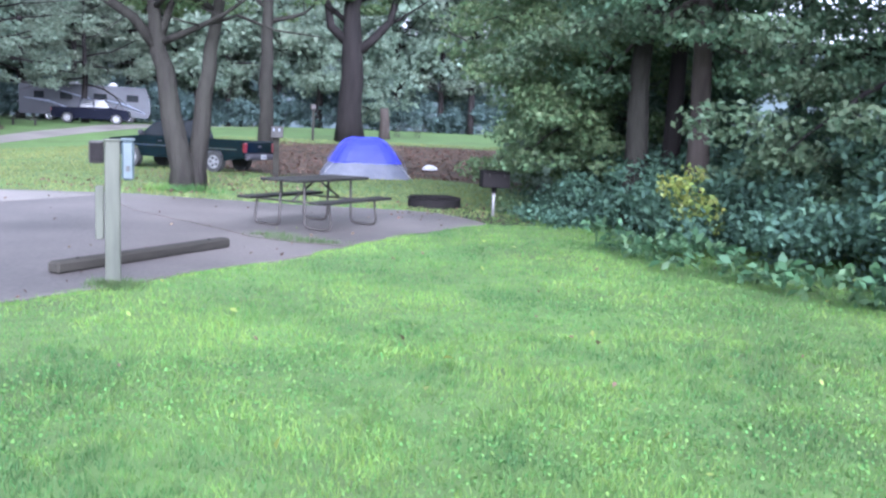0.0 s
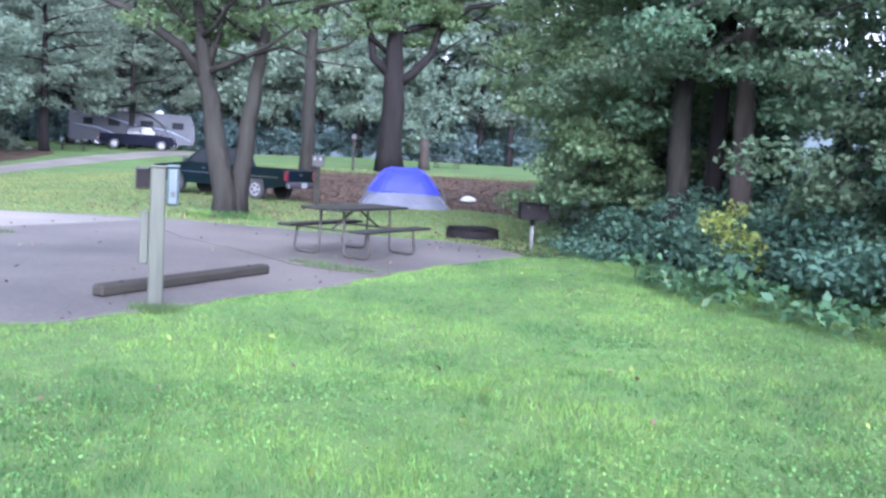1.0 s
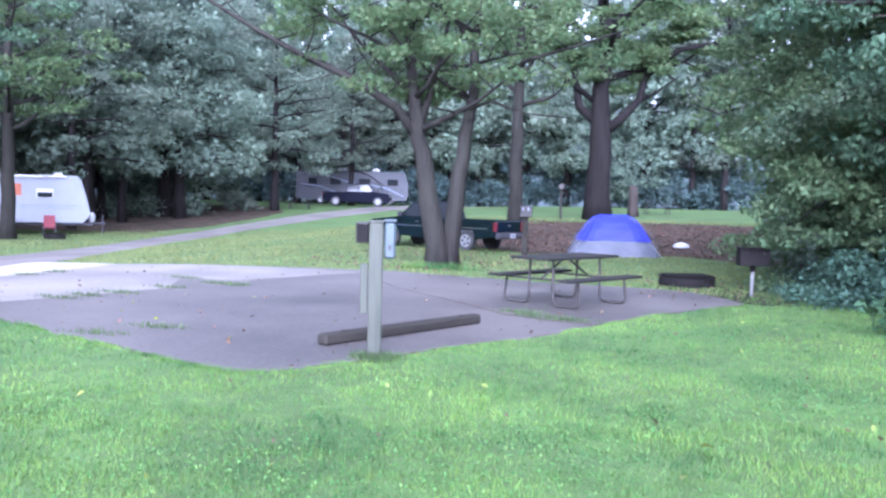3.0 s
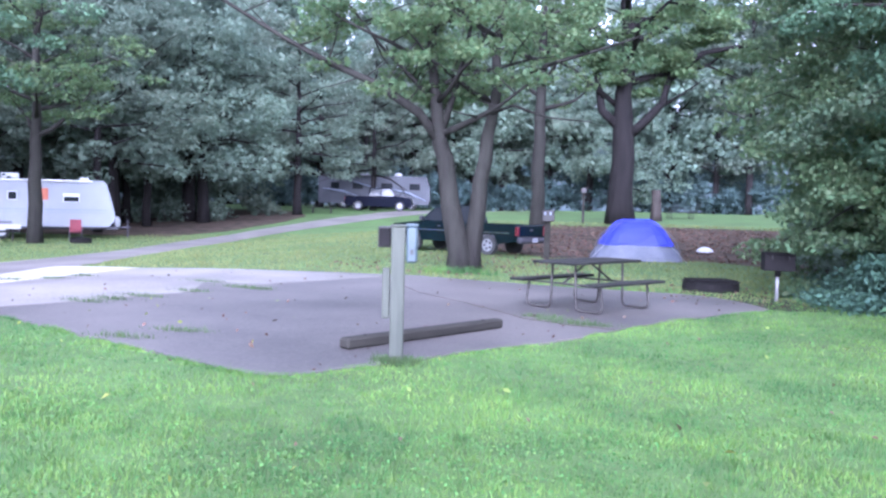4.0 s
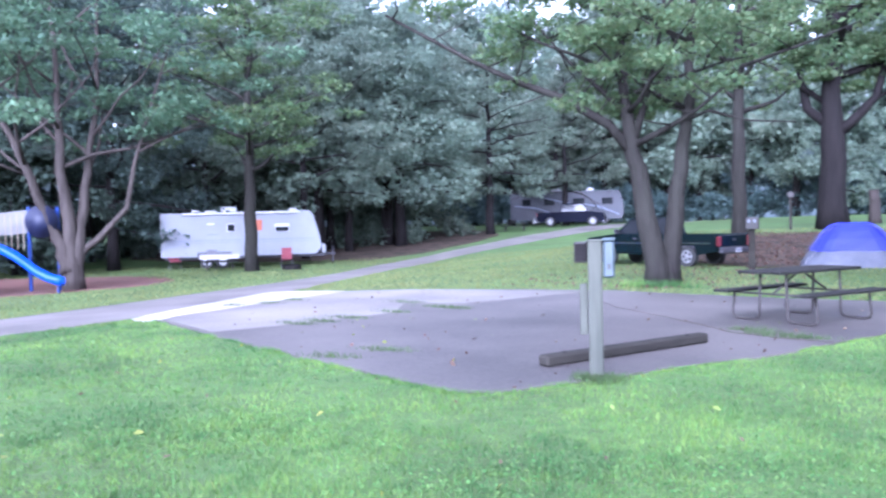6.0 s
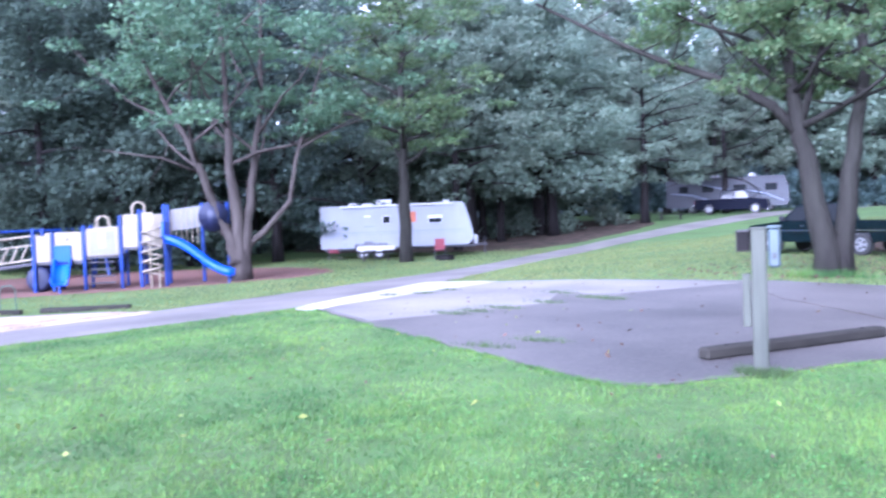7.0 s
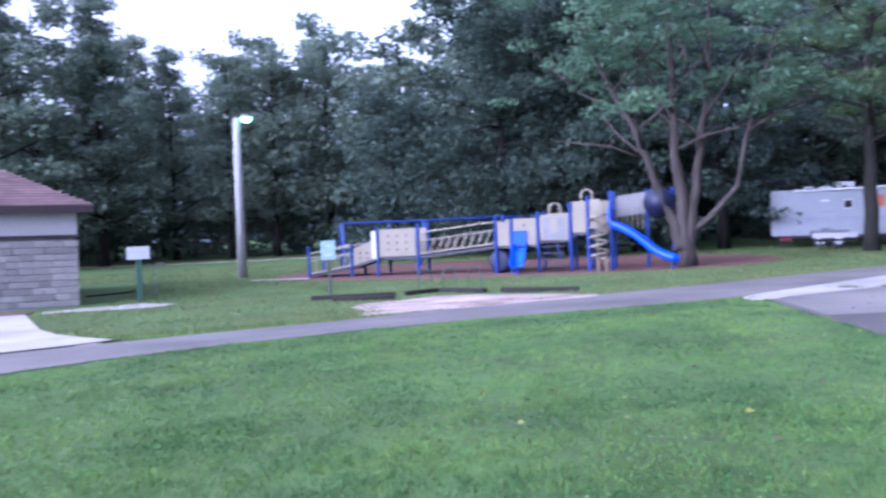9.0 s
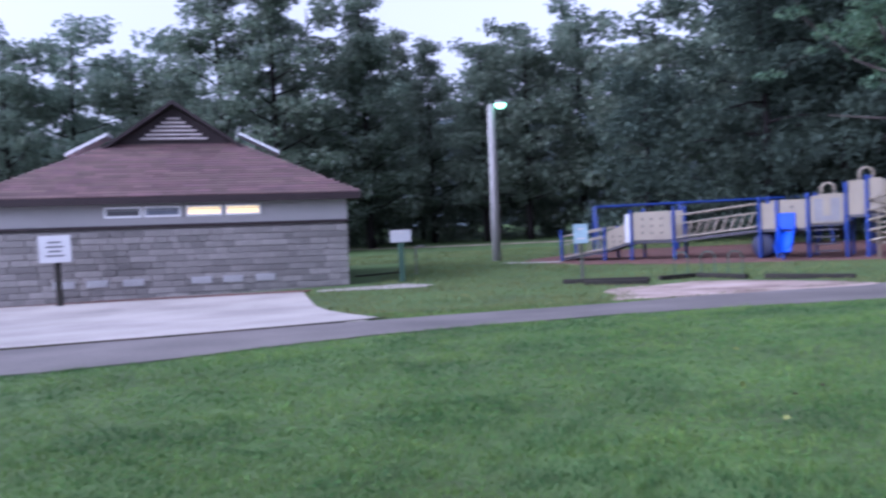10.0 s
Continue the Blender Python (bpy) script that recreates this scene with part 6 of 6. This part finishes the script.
def lawn_grass():
    rng = np.random.default_rng(3)
    n, m = 400000, 110000
    r = np.concatenate([0.2 + 17.7 * rng.random(n) ** 1.2, 7.5 * rng.random(m) ** 0.75])
    a = np.radians(np.concatenate([rng.uniform(-36, 118, n) + rng.normal(0, 4, n), rng.uniform(0, 360, m)]))
    x, y = -r * np.sin(a), r * np.cos(a)
    keep = ~inside(PAD, x, y) & ~inside(ROAD, x, y) & ~inside(WALK, x, y)
    x, y, r = x[keep], y[keep], r[keep]
    tuft = np.array([noise.noise((p * 0.9, q * 0.9, 0)) for p, q in zip(x, y)])
    small = np.array([noise.noise((p * 3.1, q * 3.1, 5)) for p, q in zip(x, y)])
    h = np.clip(0.036 + 0.022 * tuft + 0.026 * small + rng.normal(0, 0.009, len(x)), 0.012, 0.11)
    blades("grass", x, y, h, 0.0024 + 0.00036 * r, rng, M["blade"], "short mown lawn grass with uneven tufts")


def far_grass():
    rng = np.random.default_rng(17)
    n = 170000
    r = 16 + 34 * rng.random(n)
    a = np.radians(rng.uniform(-14, 118, n))
    x, y = -r * np.sin(a), r * np.cos(a)
    keep = ~inside(PAD, x, y) & ~inside(ROAD, x, y) & ~inside(WALK, x, y)
    for poly in ([(-36.5, 6.8), (-32, 8.0), (-28.5, 12.5), (-26.2, 17), (-25.2, 21.5), (-26.5, 25), (-31, 26.5), (-38, 22), (-41, 12)], [(-4.4, 26.5), (-1, 28.8), (1.5, 27), (3.5, 24), (6, 30), (5, 45), (-4, 46), (-8, 40), (-7.5, 31)],
                 [(-17.0, 5.6), (-20.5, 6.4), (-22.6, 8.4), (-21.6, 11.4), (-18.4, 11.2), (-17.8, 8.0)], [(-27.3, 0), (-40, 2), (-40, -14), (-27, -14)]):
        keep &= ~inside(poly, x, y)
    x, y, r = x[keep], y[keep], r[keep]
    tuft = np.array([noise.noise((p * 0.5, q * 0.5, 3)) for p, q in zip(x, y)])
    h = np.clip(0.05 + 0.04 * tuft + rng.normal(0, 0.015, len(x)), 0.02, 0.14)
    blades("rough_grass", x, y, h, 0.008 + 0.0005 * r, rng, M["blade_dry"], "rougher yellow-green grass beyond the pad and road")


def weeds():
    rng = np.random.default_rng(8)
    spots = [(-6.15, 8.22), (-5.81, 8.87), (-8.73, 10.72), (-8.58, 11.15), (-8.41, 11.7), (-12.6, 13.5), (-12.0, 13.9), (-11.9, 14.6), (-8.2, 12.7), (-8.9, 14.3), (-7.8, 13.7), (-7.4, 13.6),
             (-2.15, 12.2), (-1.87, 11.9), (-1.6, 11.7), (-1.3, 11.6)]
    for i, (x, y) in enumerate(spots):
        k = 220
        px, py = rng.normal(x, 0.2, k), rng.normal(y, 0.06, k)
        blades("weed_tuft", px, py, rng.uniform(0.025, 0.11, k), 0.007, rng, M["weed"], "tuft of weeds growing from a crack in the asphalt")
    k = 900
    px, py = rng.normal(-2.84, 0.11, k), rng.normal(8.03, 0.08, k)
    blades("weed_tuft", px, py, rng.uniform(0.03, 0.11, k), 0.007, rng, M["weed"], "tall grass left round the foot of the hookup post")
    k = 1100
    px, py = rng.normal(-5.3, 0.38, k), rng.normal(19.2, 0.2, k)
    blades("weed_tuft", px, py, rng.uniform(0.06, 0.22, k), 0.011, rng, M["blade"], "tall grass round the foot of the maple")


def edge_grass():
    """Longer tufts that the mower leaves along the pad and road, leaning over their edges."""
    rng = np.random.default_rng(33)
    for line, k, spread, label in ((PAD_NEAR[1:], 60, 0.035, "ragged grass creeping over the edge of the pad"), (PAD_FAR[1:], 50, 0.07, "rough grass along the far edge of the pad"),
                                   (ROAD_NEAR[2:12], 30, 0.06, "ragged grass along the road's edge")):
        pts = np.array(smooth_line(line, 14))
        c = np.repeat(pts, k, 0)
        x, y = c[:, 0] + rng.normal(0, spread, len(c)), c[:, 1] + rng.normal(0, spread, len(c))
        lump = np.array([noise.noise((p * 1.6, q * 1.6, 11)) for p, q in zip(x, y)])
        keep = lump + rng.normal(0, 0.15, len(x)) > -0.05
        x, y, lump = x[keep], y[keep], lump[keep]
        r = np.hypot(x, y)
        blades("edge_grass", x, y, np.clip(0.022 + 0.03 * lump + rng.normal(0, 0.008, len(x)), 0.01, 0.07), 0.003 + 0.0004 * r, rng, M["blade"], label)


def fallen():
    rng = np.random.default_rng(12)
    for name, n, box, size, m, lift, label in (("fallen_leaves", 90, (-9, 6, 2.5, 13), 0.075, "leaf_yellow", 0.05, "scattered yellow leaves fallen on the lawn"),
                                               ("fallen_leaves", 90, (-11, 1, 8, 17.5), 0.065, "leaf_brown", 0.04, "scattered dry leaves fallen on the asphalt"),
                                               ("fallen_leaves", 60, (-10, 4, 3, 13), 0.07, "leaf_brown", 0.05, "scattered dry leaves fallen on the lawn"),
                                               ("fallen_leaves", 5200, (-7.5, 5, 27.5, 45), 0.13, "leaf_brown", 0.03, "brown leaf litter under the oak"),
                                               ("fallen_leaves", 130, (-0.6, 2.2, 15.2, 18.8), 0.08, "leaf_brown", 0.035, "dry leaves on the soil round the fire ring"),
                                               ("fallen_leaves", 500, (-9, -2.5, 18.2, 26), 0.09, "leaf_brown", 0.06, "dry leaves on the grass under the maple")):
        x, y = rng.uniform(box[0], box[1], n), rng.uniform(box[2], box[3], n)
        if "asphalt" in label:
            keep = inside(PAD, x, y)
            x, y = x[keep], y[keep]
        c = np.stack([x, y, [land(a, b) + lift for a, b in zip(x, y)]], 1)
        tagged(new(name, leaves(name, c, size, M[m], rng)), label, "leaves", kind="stuff")


M["clover"] = mat("clover_leaf", (0.105, 0.2, 0.055), 0.75, col2=(0.07, 0.15, 0.045), scale=0.8, fine=4, bump=0, island=0.22, translucent=0.3, spec=0.08)


def clover():
    rng = np.random.default_rng(21)
    n = 90000
    r = 0.3 + 12.7 * rng.random(n) ** 1.1
    a = np.radians(rng.uniform(-34, 110, n))
    x, y = -r * np.sin(a), r * np.cos(a)
    patch = np.array([noise.noise((p * 0.55, q * 0.55, 7)) for p, q in zip(x, y)])
    keep = ~inside(PAD, x, y) & ~inside(ROAD, x, y) & (patch + rng.normal(0, 0.12, n) > 0.02)
    x, y = x[keep], y[keep]
    c = np.stack([x, y, [land(p, q) + 0.03 for p, q in zip(x, y)]], 1)
    c[:, 2] += rng.uniform(-0.01, 0.02, len(x))
    tagged(new("clover", leaves("clover", c, 0.02, M["clover"], rng, 0, 0.9)), "patches of clover and broad weeds in the lawn", "clover", kind="stuff")


M["blade_dry"] = mat("dry_grass_blade", (0.155, 0.162, 0.06), 0.7, col2=(0.08, 0.122, 0.04), scale=0.3, fine=1.5, bump=0, island=0.25, translucent=0.3, spec=0.2)
lawn_grass()
far_grass()
clover()
edge_grass()
weeds()
fallen()
